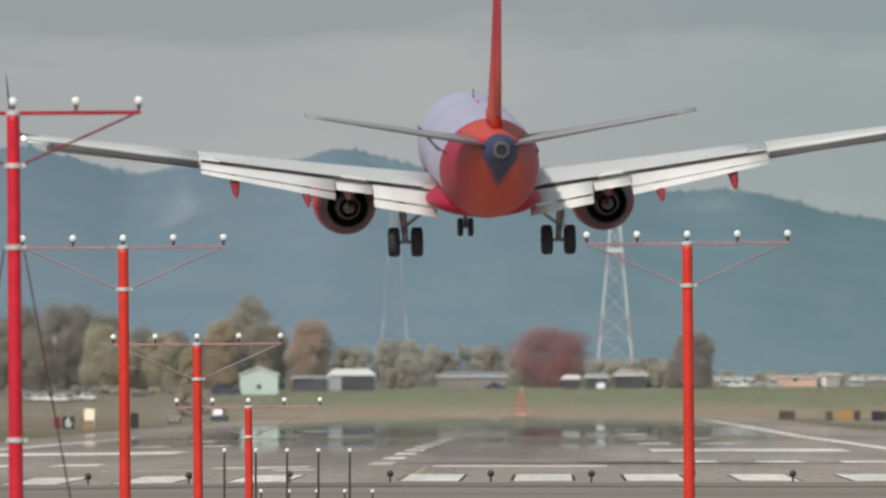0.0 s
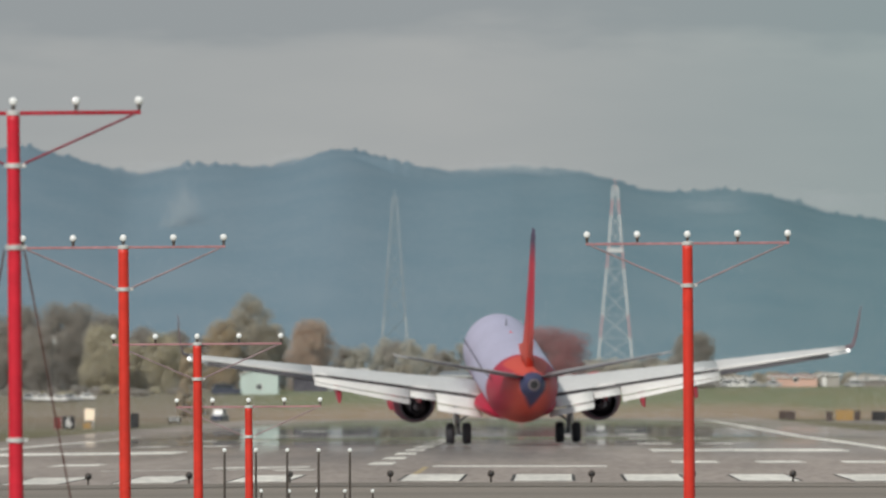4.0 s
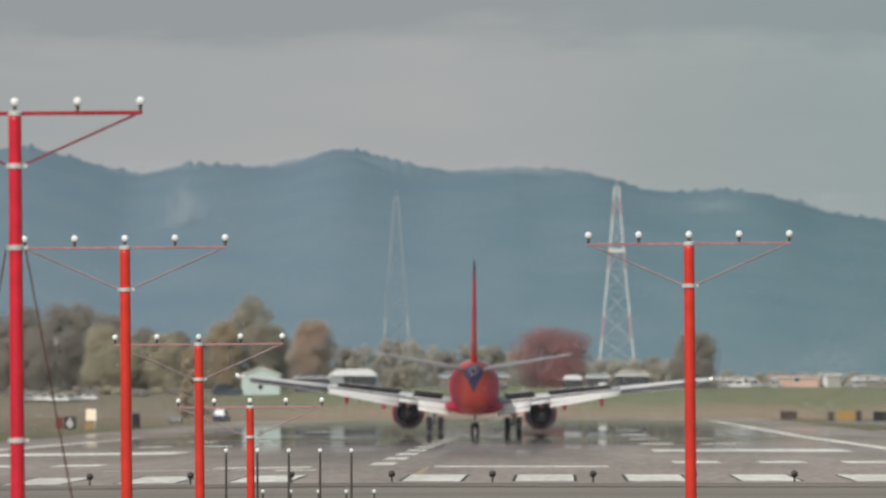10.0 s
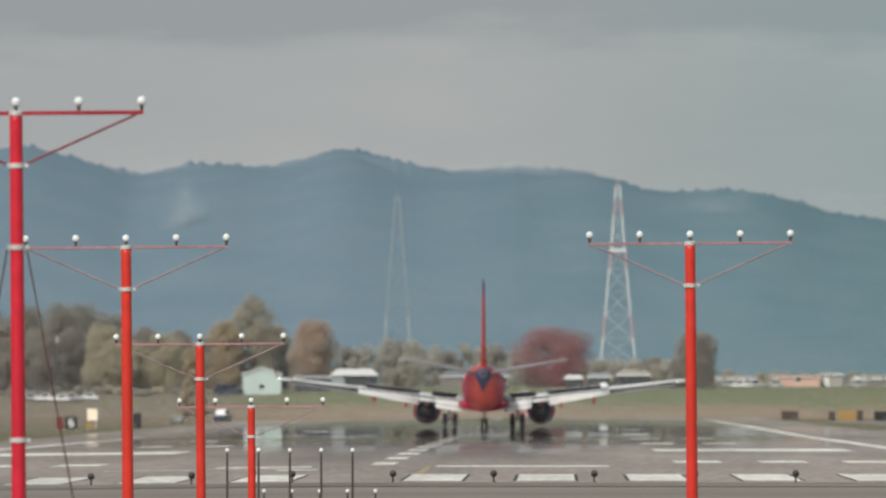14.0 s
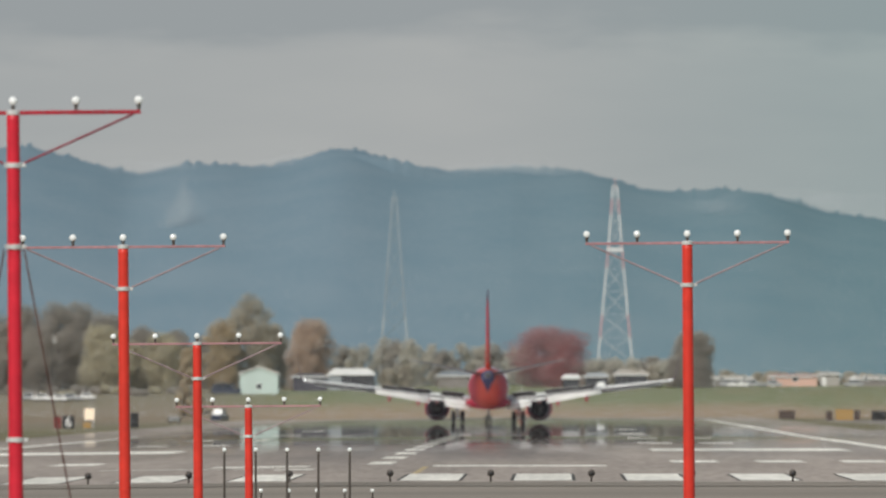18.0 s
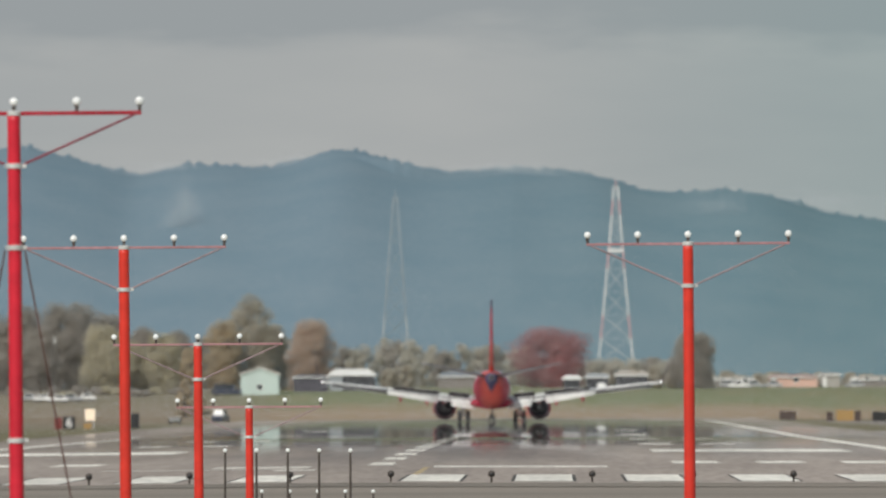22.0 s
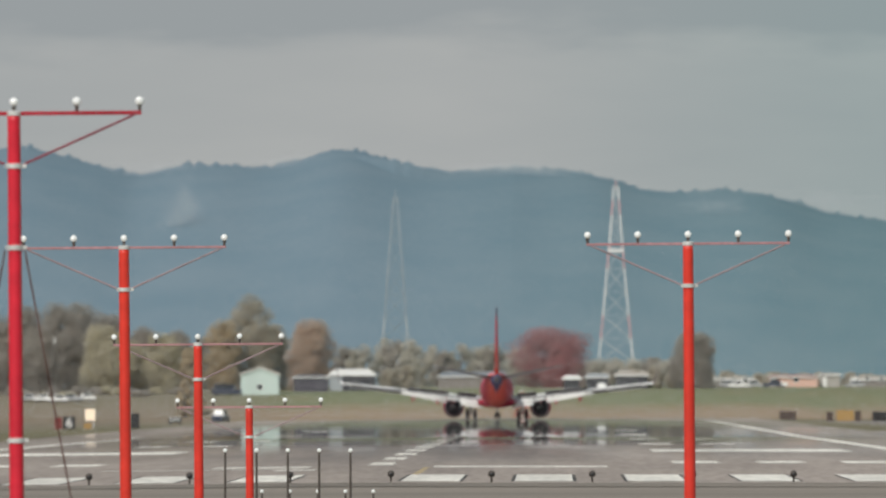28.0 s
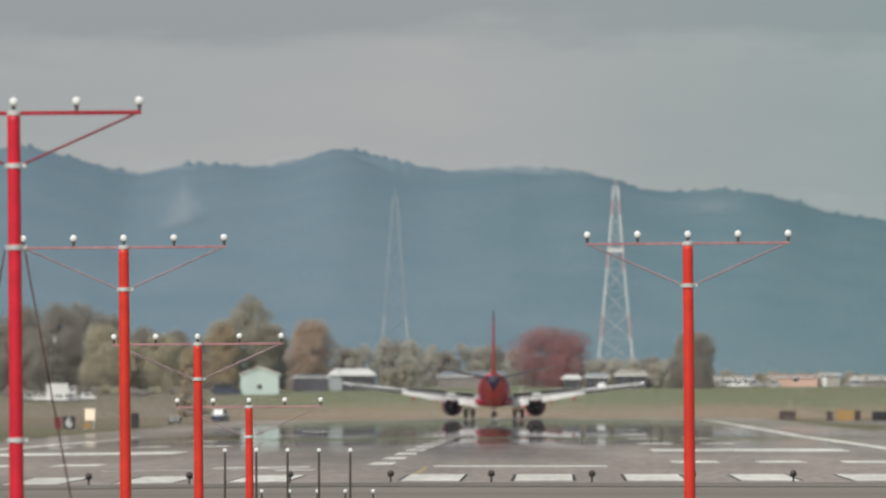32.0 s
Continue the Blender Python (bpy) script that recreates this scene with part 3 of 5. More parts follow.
M_NACELLE = by_field(mat("nacelle_red_paint", (0.60, 0.028, 0.05), 0.5, vary=0.06, scale=1.0, specular=0.15), [
    ((0.22, 0.17, 0.18), [((0, 0, -1), -0.75, 0.06)]),
    # under-wing shade put into the colour of the nacelle's rear
    ((0.15, 0.03, 0.05), [((0, -1, 0), -4.8, 0.1)])])
M_HOT = mat("exhaust_dark_metal", (0.075, 0.062, 0.075), 0.6, 0.3, 0.25, 4)
M_HOT_LIGHT = mat("exhaust_core_metal", (0.15, 0.13, 0.14), 0.5, 0.5, 0.2, 4)
M_RED = mat("fairing_red_paint", (0.31, 0.024, 0.04), 0.4, vary=0.08, scale=2)
M_WINGLET = mat("winglet_dull_red_paint", (0.17, 0.115, 0.13), 0.4, vary=0.1, scale=2)
M_GEAR = mat("gear_grey_metal", (0.30, 0.31, 0.32), 0.4, 0.4, 0.2, 8)
M_HUB = mat("wheel_hub_alloy", (0.45, 0.45, 0.45), 0.4, 0.7, 0.15, 8)
M_GLASS = mat("dark_cabin_glass", (0.02, 0.025, 0.03), 0.08, vary=0.1, scale=4)
M_TIP_LIGHT = mat("tip_light_glass", (0.9, 0.9, 0.88), 0.2, vary=0.05, scale=9, glow=1.2)
M_BEACON = mat("beacon_red_glass", (0.6, 0.02, 0.02), 0.2, vary=0.1, scale=9, glow=0.6)


def w_le(x):
    return 5.2 - (x - 1.88) * 0.523


def w_te(x):
    return -1.5 - (x - 1.88) * 0.13 if x < 5 else -1.906 - (x - 5) * 0.206


def w_z(x):
    return 2.05 + (x - 1.88) * 0.158


def foil(x, le, chord, z, thick, inc, cut=1.0, n=10):
    """A wing section in the plane x, nose at le, cut off at a share of its chord, tilted by inc degrees about its nose."""
    up, lo = [], []
    for k in range(n + 1):
        u = cut * (k / n) ** 1.5
        t = thick * chord * (2.97 * math.sqrt(u) * 0.5 - 0.63 * u - 1.758 * u * u + 1.42 * u ** 3 - 0.505 * u ** 4) * 1.0
        up.append((u * chord, t * 1.1 + 0.01 * chord))
        lo.append((u * chord, -t * 0.8))
    c, s = math.cos(radians(inc)), math.sin(radians(inc))
    return [Vector((x, le - (a * c + b * s), z + b * c - a * s)) for a, b in up + lo[:0:-1]]


def flyer():
    a = thing("airliner", "twin-engine airliner in blue, red and orange with flaps down", "aircraft")
    # body
    stations = [(16.6, 2.75, 0.04, 0.04), (16.35, 2.77, 0.36, 0.34), (15.9, 2.82, 0.68, 0.66), (15.2, 2.9, 1.05, 1.05), (14.2, 3.02, 1.4, 1.45),
                (13.0, 3.15, 1.68, 1.76), (11.6, 3.26, 1.83, 1.94), (10, 3.3, 1.88, 2.0), (5, 3.3, 1.88, 2.0), (0, 3.3, 1.88, 2.0), (-4.5, 3.3, 1.88, 2.0),
                (-6.5, 3.35, 1.86, 1.9), (-8.5, 3.5, 1.74, 1.7), (-10.5, 3.74, 1.5, 1.42), (-12.2, 3.96, 1.2, 1.12), (-13.6, 4.16, 0.9, 0.86),
                (-14.7, 4.32, 0.62, 0.62), (-15.4, 4.42, 0.42, 0.44), (-15.6, 4.44, 0.34, 0.36)]
    X, Z = Vector((1, 0, 0)), Vector((0, 0, 1))
    part("fuselage", loft([ring((0, y, z), X, Z, w, 36, h) for y, z, w, h in stations]), M_BODY, a, "blue fuselage with red belly and orange tail", True)
    part("wing_root_fairing", loft([ring((0, y, 1.88), X, Z, w, 28, h) for y, w, h in ((6.6, 0.6, 0.2), (5.6, 1.7, 0.45), (3.5, 2.1, 0.6), (-1.5, 2.15, 0.62), (-3.5, 1.9, 0.6), (-5.4, 1.2, 0.4))]), M_BODY, a, "red belly fairing", True)
    apu = part("exhaust_ring", turned((0, -15.6, 4.44), (0, -1, 0), [(0, 0.33), (0.12, 0.29), (0.13, 0.2), (-0.2, 0.18)], 20), M_HOT_LIGHT, a)
    # black disc painted as the shade inside the exhaust opening
    part("exhaust_hole", turned((0, -15.66, 4.44), (0, -1, 0), [(0, 0.19), (0.02, 0.18)], 16), M_BLACK, apu)
    pane = box(-0.012, 0.012, -0.13, 0.13, -0.18, 0.18, 0.02)
    first = part("cabin_window", pane, M_GLASS, a)
    n = 0
    for s in (-1, 1):
        for k in range(30):
            y = 10.6 - 0.66 * k
            w = 1.88 * math.sqrt(1 - (0.55 / 2.0) ** 2) if y > -4.5 else (1.88 - (-4.5 - y) * 0.03) * 0.955
            o = first if n == 0 else new("cabin_window", first.data)
            o.parent = a
            o.matrix_basis = pose(s * w, y, 3.85, 0, s * 17, 0)
            n += 1
    for s in (-1, 1):
        for y, z, w in ((14.55, 3.75, 0.55), (13.9, 3.85, 0.6)):
            part("cockpit_window", box(s * 1.1 - 0.25, s * 1.1 + 0.25, y - w / 2, y + w / 2, z - 0.2, z + 0.22, 0.05), M_GLASS, a)
    part("blade_antenna", loft([[Vector((-0.02, 5.3, 5.27)), Vector((0.02, 5.3, 5.27)), Vector((0.02, 4.9, 5.27)), Vector((-0.02, 4.9, 5.27))],
                                [Vector((-0.01, 5.05, 5.65)), Vector((0.01, 5.05, 5.65)), Vector((0.01, 4.88, 5.65)), Vector((-0.01, 4.88, 5.65))]]), M_BLACK, a)
    part("beacon", ball((0, 1.5, 5.32), 0.06), M_BEACON, a, "red beacon")
    # fin and rudder
    fin_rows = [(5.0, -8.0, 6.7, 0.085), (5.6, -8.9, 5.7, 0.085), (7.5, -11.0, 4.4, 0.085), (10, -13.0, 3.2, 0.085), (12.1, -14.6, 2.2, 0.08), (12.5, -15.1, 1.6, 0.05)]

    def fin_ring(z, le, chord, t, c0, c1):
        pts = []
        for k in range(9):
            u = c0 + (c1 - c0) * k / 8
            th = t * chord * (1.48 * math.sqrt(u) - 0.63 * u - 1.758 * u * u + 1.42 * u ** 3 - 0.505 * u ** 4)
            pts.append((u, max(th, 0.012)))
        return [Vector((th, le - u * chord, z)) for u, th in pts] + [Vector((-th, le - u * chord, z)) for u, th in pts[::-1]]
    part("fin", loft([fin_ring(*r, 0.0, 0.70) for r in fin_rows]), M_FIN, a, "tall red-orange fin with a dark tip", True)
    part("rudder", loft([fin_ring(*r, 0.71, 1.0) for r in fin_rows[1:]]), M_FIN, a, "", True)
    part("dorsal_fillet", loft([[Vector((x, y0, 5.1 + 0.0 * x)), Vector((-x, y0, 5.1)), Vector((0, y0, z))] for y0, x, z in ((-3.8, 0.05, 5.25), (-6.5, 0.16, 5.6), (-9.2, 0.2, 6.1))]), M_FIN, a)
    # tailplane
    for s in (-1, 1):
        rows = [(s * x, -10.9 - (x - 0.5) * 0.58, 3.9 - (x - 0.5) * 0.36, 4.49 + x * 0.174) for x in (0.5, 2.5, 4.4, 6.5, 7.16)]
        part("tailplane", loft([foil(x, le, c, z, 0.060, 2.2, 0.74) for x, le, c, z in rows]), M_STAB, a, "grey tailplane", True)
        part("elevator", loft([foil(x, le - 0.75 * c, c * 0.26, z - 0.024 * c, 0.12, 2.2) for x, le, c, z in rows[:-1]]), M_ELEVATOR, a, "hinged elevator darkened for its shaded underside", True)
    # wings
    for s in (-1, 1):
        def sec(x, cut):
            return foil(s * x, w_le(x), w_le(x) - w_te(x), w_z(x) + 0.12, 0.115 - 0.003 * x * 0.6, 2.2, cut)
        part("wing", loft([sec(x, 0.8) for x in (1.4, 3.2, 5.0, 6.8, 8.6, 10.6)]), M_WING, a, "pale grey wing", True)
        part("outer_wing", loft([sec(x, 0.79) for x in (10.6, 12.5, 14.5, 16.2, 17.15)]), M_WING, a, "", True)
        part("aileron", loft([foil(s * x, w_te(x) + 0.2 * (w_le(x) - w_te(x)), 0.21 * (w_le(x) - w_te(x)), w_z(x) - 0.09, 0.34, 3) for x in (10.68, 12.5, 14.5, 16.2)]), M_SLOT, a, "trailing edge darkened as a shaded underside", True)
        part("wing_tip_fairing", loft([foil(s * x, w_te(x) + 0.2 * (w_le(x) - w_te(x)), 0.21 * (w_le(x) - w_te(x)), w_z(x) - 0.03, 0.28, 2) for x in (16.25, 17.15)]), M_WING, a, "", True)
        wl_rows = [(17.15, w_le(17.15) , 1.6, w_z(17.15) + 0.1, 0.0), (17.5, -3.3, 1.35, w_z(17.15) + 0.3, 30), (17.66, -3.7, 1.1, w_z(17.15) + 0.9, 70), (17.78, -4.6, 0.7, w_z(17.15) + 1.9, 78), (17.84, -5.15, 0.4, w_z(17.15) + 2.5, 78)]
        rings_ = []
        for x, le, c, z, lean in wl_rows:
            r = foil(0, le, c, 0, 0.09, 0, 1.0)
            rings_.append([Vector((s * (x - p.z * math.sin(radians(lean))), p.y, z + p.z * math.cos(radians(lean)))) for p in r])
        part("tip_light", ball((s * 17.2, w_te(17.15) - 0.05, w_z(17.15) + 0.1), 0.1), M_TIP_LIGHT, a, "bright white wing tip light")
        part("winglet", loft(rings_), M_WINGLET, a, "red upturned winglet", True)
        part("leading_slat", loft([foil(s * x, w_le(x) + 0.32, 0.75, w_z(x) - 0.06, 0.16, 22) for x in (6.0, 9.0, 12.5, 16.3)]), M_WING, a, "", True)
        # flaps: an inner and an outer run, each of two stepped blades
        for x0, x1, c0, c1 in ((1.75, 4.1, 1.5, 1.35), (5.55, 10.58, 1.2, 0.62)):
            xs = [x0 + (x1 - x0) * k / 3 for k in range(4)]
            run = [(x, c0 + (c1 - c0) * k / 3) for k, x in enumerate(xs)]
            part("flap", loft([foil(s * x, w_te(x) + 0.65 * c, c * 0.82, w_z(x) - 0.01, 0.13, 21) for x, c in run]), M_FLAP, a, "white lowered flap", True)
            part("aft_flap", loft([foil(s * x, w_te(x) - 0.08 * c, c * 0.36, w_z(x) - 0.33 * c - 0.03, 0.13, 34) for x, c in run]), M_FLAP, a, "", True)
        part("flap_cove", loft([[Vector((s * x, w_le(x) - 0.8 * (w_le(x) - w_te(x)) - dy, w_z(x) + 0.12 + dz * (w_le(x) - w_te(x)))) for dy, dz in ((0.0, 0.0), (0.03, 0.0), (0.03, -0.022), (0.0, -0.022))] for x in (1.9, 5.0, 8.0, 10.55)]), M_SLOT, a, "dark strip painted as the shaded gap above the flap")
        part("flap_slot", loft([foil(s * x, w_te(x) + 0.3 * (w_le(x) - w_te(x)), 0.12 * (w_le(x) - w_te(x)), w_z(x) - 0.13, 0.11, 6) for x in (1.8, 5, 8, 10.5)]), M_SLOT, a, "", True)
        part("thrust_gate", loft([foil(s * x, w_te(x) + 0.9, 1.0, w_z(x) - 0.1, 0.13, 12) for x in (4.15, 5.5)]), M_FLAP, a, "", True)
        for x in (6.6, 9.3):
            part("flap_track_fairing", loft([ring((s * x, w_te(x) + dy, w_z(x) + dz), X, Z, rx, 12, rz) for dy, dz, rx, rz in
                 ((2.6, -0.32, 0.05, 0.04), (1.9, -0.42, 0.16, 0.2), (0.6, -0.55, 0.19, 0.24), (-0.4, -0.78, 0.15, 0.2), (-0.9, -0.93, 0.09, 0.12), (-1.2, -1.03, 0.02, 0.03))]), M_RED, a, "red pointed flap track fairing", True)
        # engine
        ex, ey, ez = s * 4.86, 5.2, 1.37
        nac = part("nacelle", turned((ex, ey, ez), (0, -1, 0), [(-3.3, 0.80), (-3.25, 0.88), (-3.0, 1.01), (-2.2, 1.15), (-0.9, 1.20), (0.2, 1.15), (1.0, 1.02), (1.55, 0.87)], 36, caps=False), M_NACELLE, a, "red nacelle with pale underside and shade-darkened rear", True)
        part("reverser_sleeve", turned((ex, ey, ez), (0, -1, 0), [(1.54, 0.868), (1.75, 0.82), (1.9, 0.79), (1.92, 0.765), (1.2, 0.72)], 36, caps=False), M_HOT, nac, "dark metal nozzle sleeve", True)
        part("intake_lip", turned((ex, ey, ez), (0, -1, 0), [(-3.2, 0.86), (-3.36, 0.84), (-3.4, 0.79), (-3.2, 0.74), (-2.4, 0.76)], 32, caps=False), M_STEEL, nac, "bright metal intake lip", True)
        part("fan_disc", turned((ex, ey, ez), (0, -1, 0), [(-2.2, 0.02), (-2.1, 0.77), (-2.0, 0.77)], 28), M_HOT, nac)
        part("bypass_duct", turned((ex, ey, ez), (0, -1, 0), [(1.9, 0.77), (0.8, 0.74), (0.78, 0.3)], 32, caps=False), M_HOT, nac, "", True)
        part("core_nozzle", turned((ex, ey, ez), (0, -1, 0), [(0.8, 0.56), (1.8, 0.50), (2.7, 0.38), (2.72, 0.35), (2.2, 0.34)], 28, caps=False), M_HOT, nac, "dark core nozzle", True)
        part("exhaust_plug", turned((ex, ey, ez), (0, -1, 0), [(2.2, 0.28), (2.7, 0.24), (3.2, 0.12), (3.4, 0.02)], 20), M_HOT_LIGHT, nac, "", True)
        part("engine_pylon", loft([[Vector((ex + dx, y, z)) for dx, z in ((-t, z0), (t, z0), (t, z1), (-t, z1))] for y, z0, z1, t in ((7.2, 2.2, 2.36, 0.05), (5.6, 2.0, 2.62, 0.17), (3.2, 1.9, 2.5, 0.19), (1.2, 1.75, 2.25, 0.14), (-0.4, 1.85, 2.1, 0.05))]), M_RED, a, "red engine pylon")
        part("nacelle_chine", box(ex - s * 1.02 - 0.02, ex - s * 1.02 + 0.02, 6.4, 7.6, 1.75, 2.0, 0.008), M_NACELLE, nac)
        # main gear
        gx = s * 2.86
        leg = part("main_gear_leg", tube((gx, 0, 0.55), (gx + s * 0.12, 0.1, 2.2), 0.11, 0.15, 14), M_GEAR, a, "grey landing gear leg", True)
        part("oleo_piston", tube((gx, 0, 0.5), (gx, 0.02, 1.0), 0.075, seg=12), M_STEEL, leg)
        part("axle", tube((gx - 0.5, 0, 0.55), (gx + 0.5, 0, 0.55), 0.07), M_GEAR, leg)
        part("side_strut", tube((gx, 0.05, 1.15), (gx - s * 1.15, 0.1, 2.0), 0.06), M_GEAR, leg)
        part("torque_link", loft([[Vector((gx + dx, y, z)) for dx in (-0.09, 0.09) for z in ((zz - 0.03, zz + 0.03) if dx < 0 else (zz + 0.03, zz - 0.03))] for y, zz, z in ((-0.06, 0.68, 0), (-0.36, 0.9, 0), (-0.08, 1.15, 0))]), M_GEAR, leg)
        part("gear_door", box(gx + s * 0.24 - 0.02, gx + s * 0.24 + 0.02, -0.38, 0.42, 1.0, 2.1, 0.015), M_WING, leg, "pale gear door")
        for k in (-1, 1):
            wheel = part("wheel", lathe_wheel((gx + k * 0.43, 0, 0.555), 0.555, 0.42), M_RUBBER, a, "black tyre", True)
            part("hub", turned((gx + k * 0.43, 0, 0.555), (1, 0, 0), [(-0.17, 0.1), (-0.15, 0.3), (0.15, 0.3), (0.17, 0.1)], 20), M_HUB, wheel)
        part("landing_light", ball((s * 2.3, 5.0, 2.15), 0.12), M_LAMP, a)
    # nose gear
    leg = part("nose_gear_leg", tube((0, 12.6, 0.36), (0, 12.75, 1.7), 0.08, 0.1, 12), M_GEAR, a, "grey nose gear leg", True)
    part("axle", tube((-0.25, 12.6, 0.35), (0.25, 12.6, 0.35), 0.05), M_GEAR, leg)
    part("drag_strut", tube((0, 12.65, 0.9), (0, 13.7, 1.5), 0.045), M_GEAR, leg)
    for s in (-1, 1):
        wheel = part("wheel", lathe_wheel((s * 0.2, 12.6, 0.35), 0.35, 0.2), M_RUBBER, a, "black tyre", True)
        part("hub", turned((s * 0.2, 12.6, 0.35), (1, 0, 0), [(-0.09, 0.05), (-0.08, 0.17), (0.08, 0.17), (0.09, 0.05)], 16), M_HUB, wheel)
        part("nose_gear_door", box(s * 0.36 - 0.015, s * 0.36 + 0.015, 12.3, 13.6, 0.95, 1.5, 0.01), M_BODY, leg)
    return a


SAG = 0.36
gear_parts = []
aircraft = flyer()
for o in aircraft.children:
    if o.name.split('.')[0] == 'main_gear_leg' or (o.name.split('.')[0] == 'wheel' and o.data.vertices[0].co.y < 6):
        gear_parts.append(o)
    elif o.name.split('.')[0] in ('nose_gear_leg', 'wheel'):
        gear_parts.append(o)

# the wings ride high in flight and droop once the lift is gone
WING_PARTS = ("tip_light", "wing", "outer_wing", "aileron", "wing_tip_fairing", "winglet", "leading_slat", "flap", "aft_flap", "flap_cove", "flap_slot", "thrust_gate", "flap_track_fairing")
wing_parts = [(o, 1 if o.data.vertices[0].co.x > 0 else -1) for o in aircraft.children if o.name.split(".")[0] in WING_PARTS]


def droop(s, angle):
    return pose(s * 1.9, 0, 2.05) @ pose(0, 0, 0, 0, s * angle, 0) @ pose(-s * 1.9, 0, -2.05)


# spoiler panels on hinges, laid flat until the wheels touch
spoilers = []
for s in (-1, 1):
    for x0, x1 in ((2.4, 4.5), (5.5, 6.95), (6.97, 8.45), (8.47, 10.0)):
        def hinge(x):
            c = w_le(x) - w_te(x)
            return Vector((s * x, w_le(x) - 0.66 * c, w_z(x) + 0.125 + 0.0262 * c))
        p, q = hinge(x0), hinge(x1)
        ax = (q - p).normalized() * s
        back = Vector((0, -1, -0.135))
        up = ax.cross(-back).normalized()
        m = Matrix((ax, up.cross(ax).normalized(), up)).transposed().to_4x4()
        m.translation = (p + q) / 2
        w = (q - p).length / 2
        reach = 0.155 * (w_le((x0 + x1) / 2) - w_te((x0 + x1) / 2))
        o = part("spoiler", box(-w, w, -reach, 0.0, 0.0, 0.02), M_WING, aircraft, "pale spoiler panel with dark underside")
        part("lining", box(-w, w, -reach + 0.005, -0.005, -0.02, -0.001), M_SPOILER, o, "dark lining")
        o.matrix_basis = m
        spoilers.append((o, m, s))

# elevators turn about their hinge lines
elevators = [(o, 1 if o.data.vertices[0].co.x > 0 else -1) for o in aircraft.children if o.name.split(".")[0] == "elevator"]


def elevate(s, angle):
    root, tip = Vector((s * 0.5, -13.83, 4.58)), Vector((s * 6.5, -15.69, 5.58))
    return Matrix.Translation(root) @ Matrix.Rotation(radians(-s * angle), 4, (tip - root).normalized()) @ Matrix.Translation(-root)


# the whole tailplane trims about a pivot in the tail
tailplanes = [o for o in aircraft.children if o.name.split(".")[0] == "tailplane"]


def trim(angle):
    return pose(0, -12.9, 4.6) @ pose(0, 0, 0, angle) @ pose(0, 12.9, -4.6)


# seconds, distance along the runway, sideways, wheel height, nose left, nose up, right bank
FLIGHT = [(0, 748, -128, 8.16, 3.0, 3.8, -1.0), (0.5, 785, -114, 6.78, 3.4, 4.0, -1.1), (1, 822, -103, 5.41, 3.7, 4.2, -1.2), (1.5, 859, -94, 4.06, 3.9, 4.5, -1.2),
          (2, 896, -82, 2.78, 4.1, 5.0, -1.3), (2.5, 933, -74, 1.72, 4.2, 5.8, -1.3), (3, 970, -71, 0.96, 4.2, 6.5, -1.7), (3.5, 1007, -71, 0.6, 4.2, 6.6, -1.3),
          (4.3, 1066, -76, 0.36, 4.0, 6.0, -0.4), (5, 1118, -90, 0.1, 3.9, 4.2, 0.4), (5.5, 1155, -99, 0.05, 3.6, 2.8, 0.9), (6, 1191, -110, 0.0, 3.6, 2.4, 0.9),
          (6.5, 1227, -128, 0.0, 3.3, 2.0, 0.8), (7, 1262, -142, 0.0, 2.4, 1.5, 0.7), (7.5, 1297, -151, 0.0, 1.9, 1.1, 0.9), (8, 1331, -154, 0.0, 1.3, 0.7, 0.7),
          (8.5, 1365, -154, 0.0, 0.7, 0.3, 0.6), (9, 1399, -151, 0.0, 0.2, 0.0, 0.5), (10, 1463, -145, 0.0, 0.0, 0.0, 0.4), (11, 1526, -142, 0.0, 0.0, 0.0, 0.3),
          (12, 1587, -139, 0.0, 0.0, 0.0, 0.3), (13, 1645, -130, 0.0, 0.0, 0.0, 0.2), (14, 1700, -130, 0.0, 0.0, 0.0, 0.2), (16.5, 1823, -122, 0.0, 0.0, 0.0, 0.1),
          (18, 1891, -117, 0.0, 0.0, 0.0, 0.0), (20, 1972, -117, 0.0, 0.0, 0.0, 0.0), (22, 2046, -112, 0.0, 0.0, 0.0, 0.0), (25, 2146, -106, 0.0, 0.0, 0.0, 0.0),
          (28, 2233, -103, 0.0, 0.0, 0.0, 0.0), (32, 2321, -108, 0.0, 0.0, 0.0, 0.0)]


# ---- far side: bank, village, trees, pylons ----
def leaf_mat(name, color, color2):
    # lifts and greys each leaf colour: distance haze put into the base colour
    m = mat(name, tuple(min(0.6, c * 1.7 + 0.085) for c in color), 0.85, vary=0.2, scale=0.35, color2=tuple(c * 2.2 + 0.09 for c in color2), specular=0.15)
    n, l = m.node_tree.nodes, m.node_tree.links
    b, tr, mx = shader(m), n.new("ShaderNodeBsdfTranslucent"), n.new("ShaderNodeMixShader")
    l.new(b.inputs["Base Color"].links[0].from_socket, tr.inputs["Color"])
    mx.inputs["Fac"].default_value = 0.62
    l.new(b.outputs["BSDF"], mx.inputs[1])
    l.new(tr.outputs["BSDF"], mx.inputs[2])
    l.new(mx.outputs["Shader"], n["Material Output"].inputs["Surface"])
    return m


M_BARK = mat("bark_brown", (0.13, 0.10, 0.075), 0.9, vary=0.3, scale=3, bump=0.4)
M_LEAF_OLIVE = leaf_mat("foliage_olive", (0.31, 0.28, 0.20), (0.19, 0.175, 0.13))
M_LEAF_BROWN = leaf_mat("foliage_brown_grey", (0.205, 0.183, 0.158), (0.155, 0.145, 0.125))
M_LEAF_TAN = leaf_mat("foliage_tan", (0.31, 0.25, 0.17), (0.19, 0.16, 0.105))
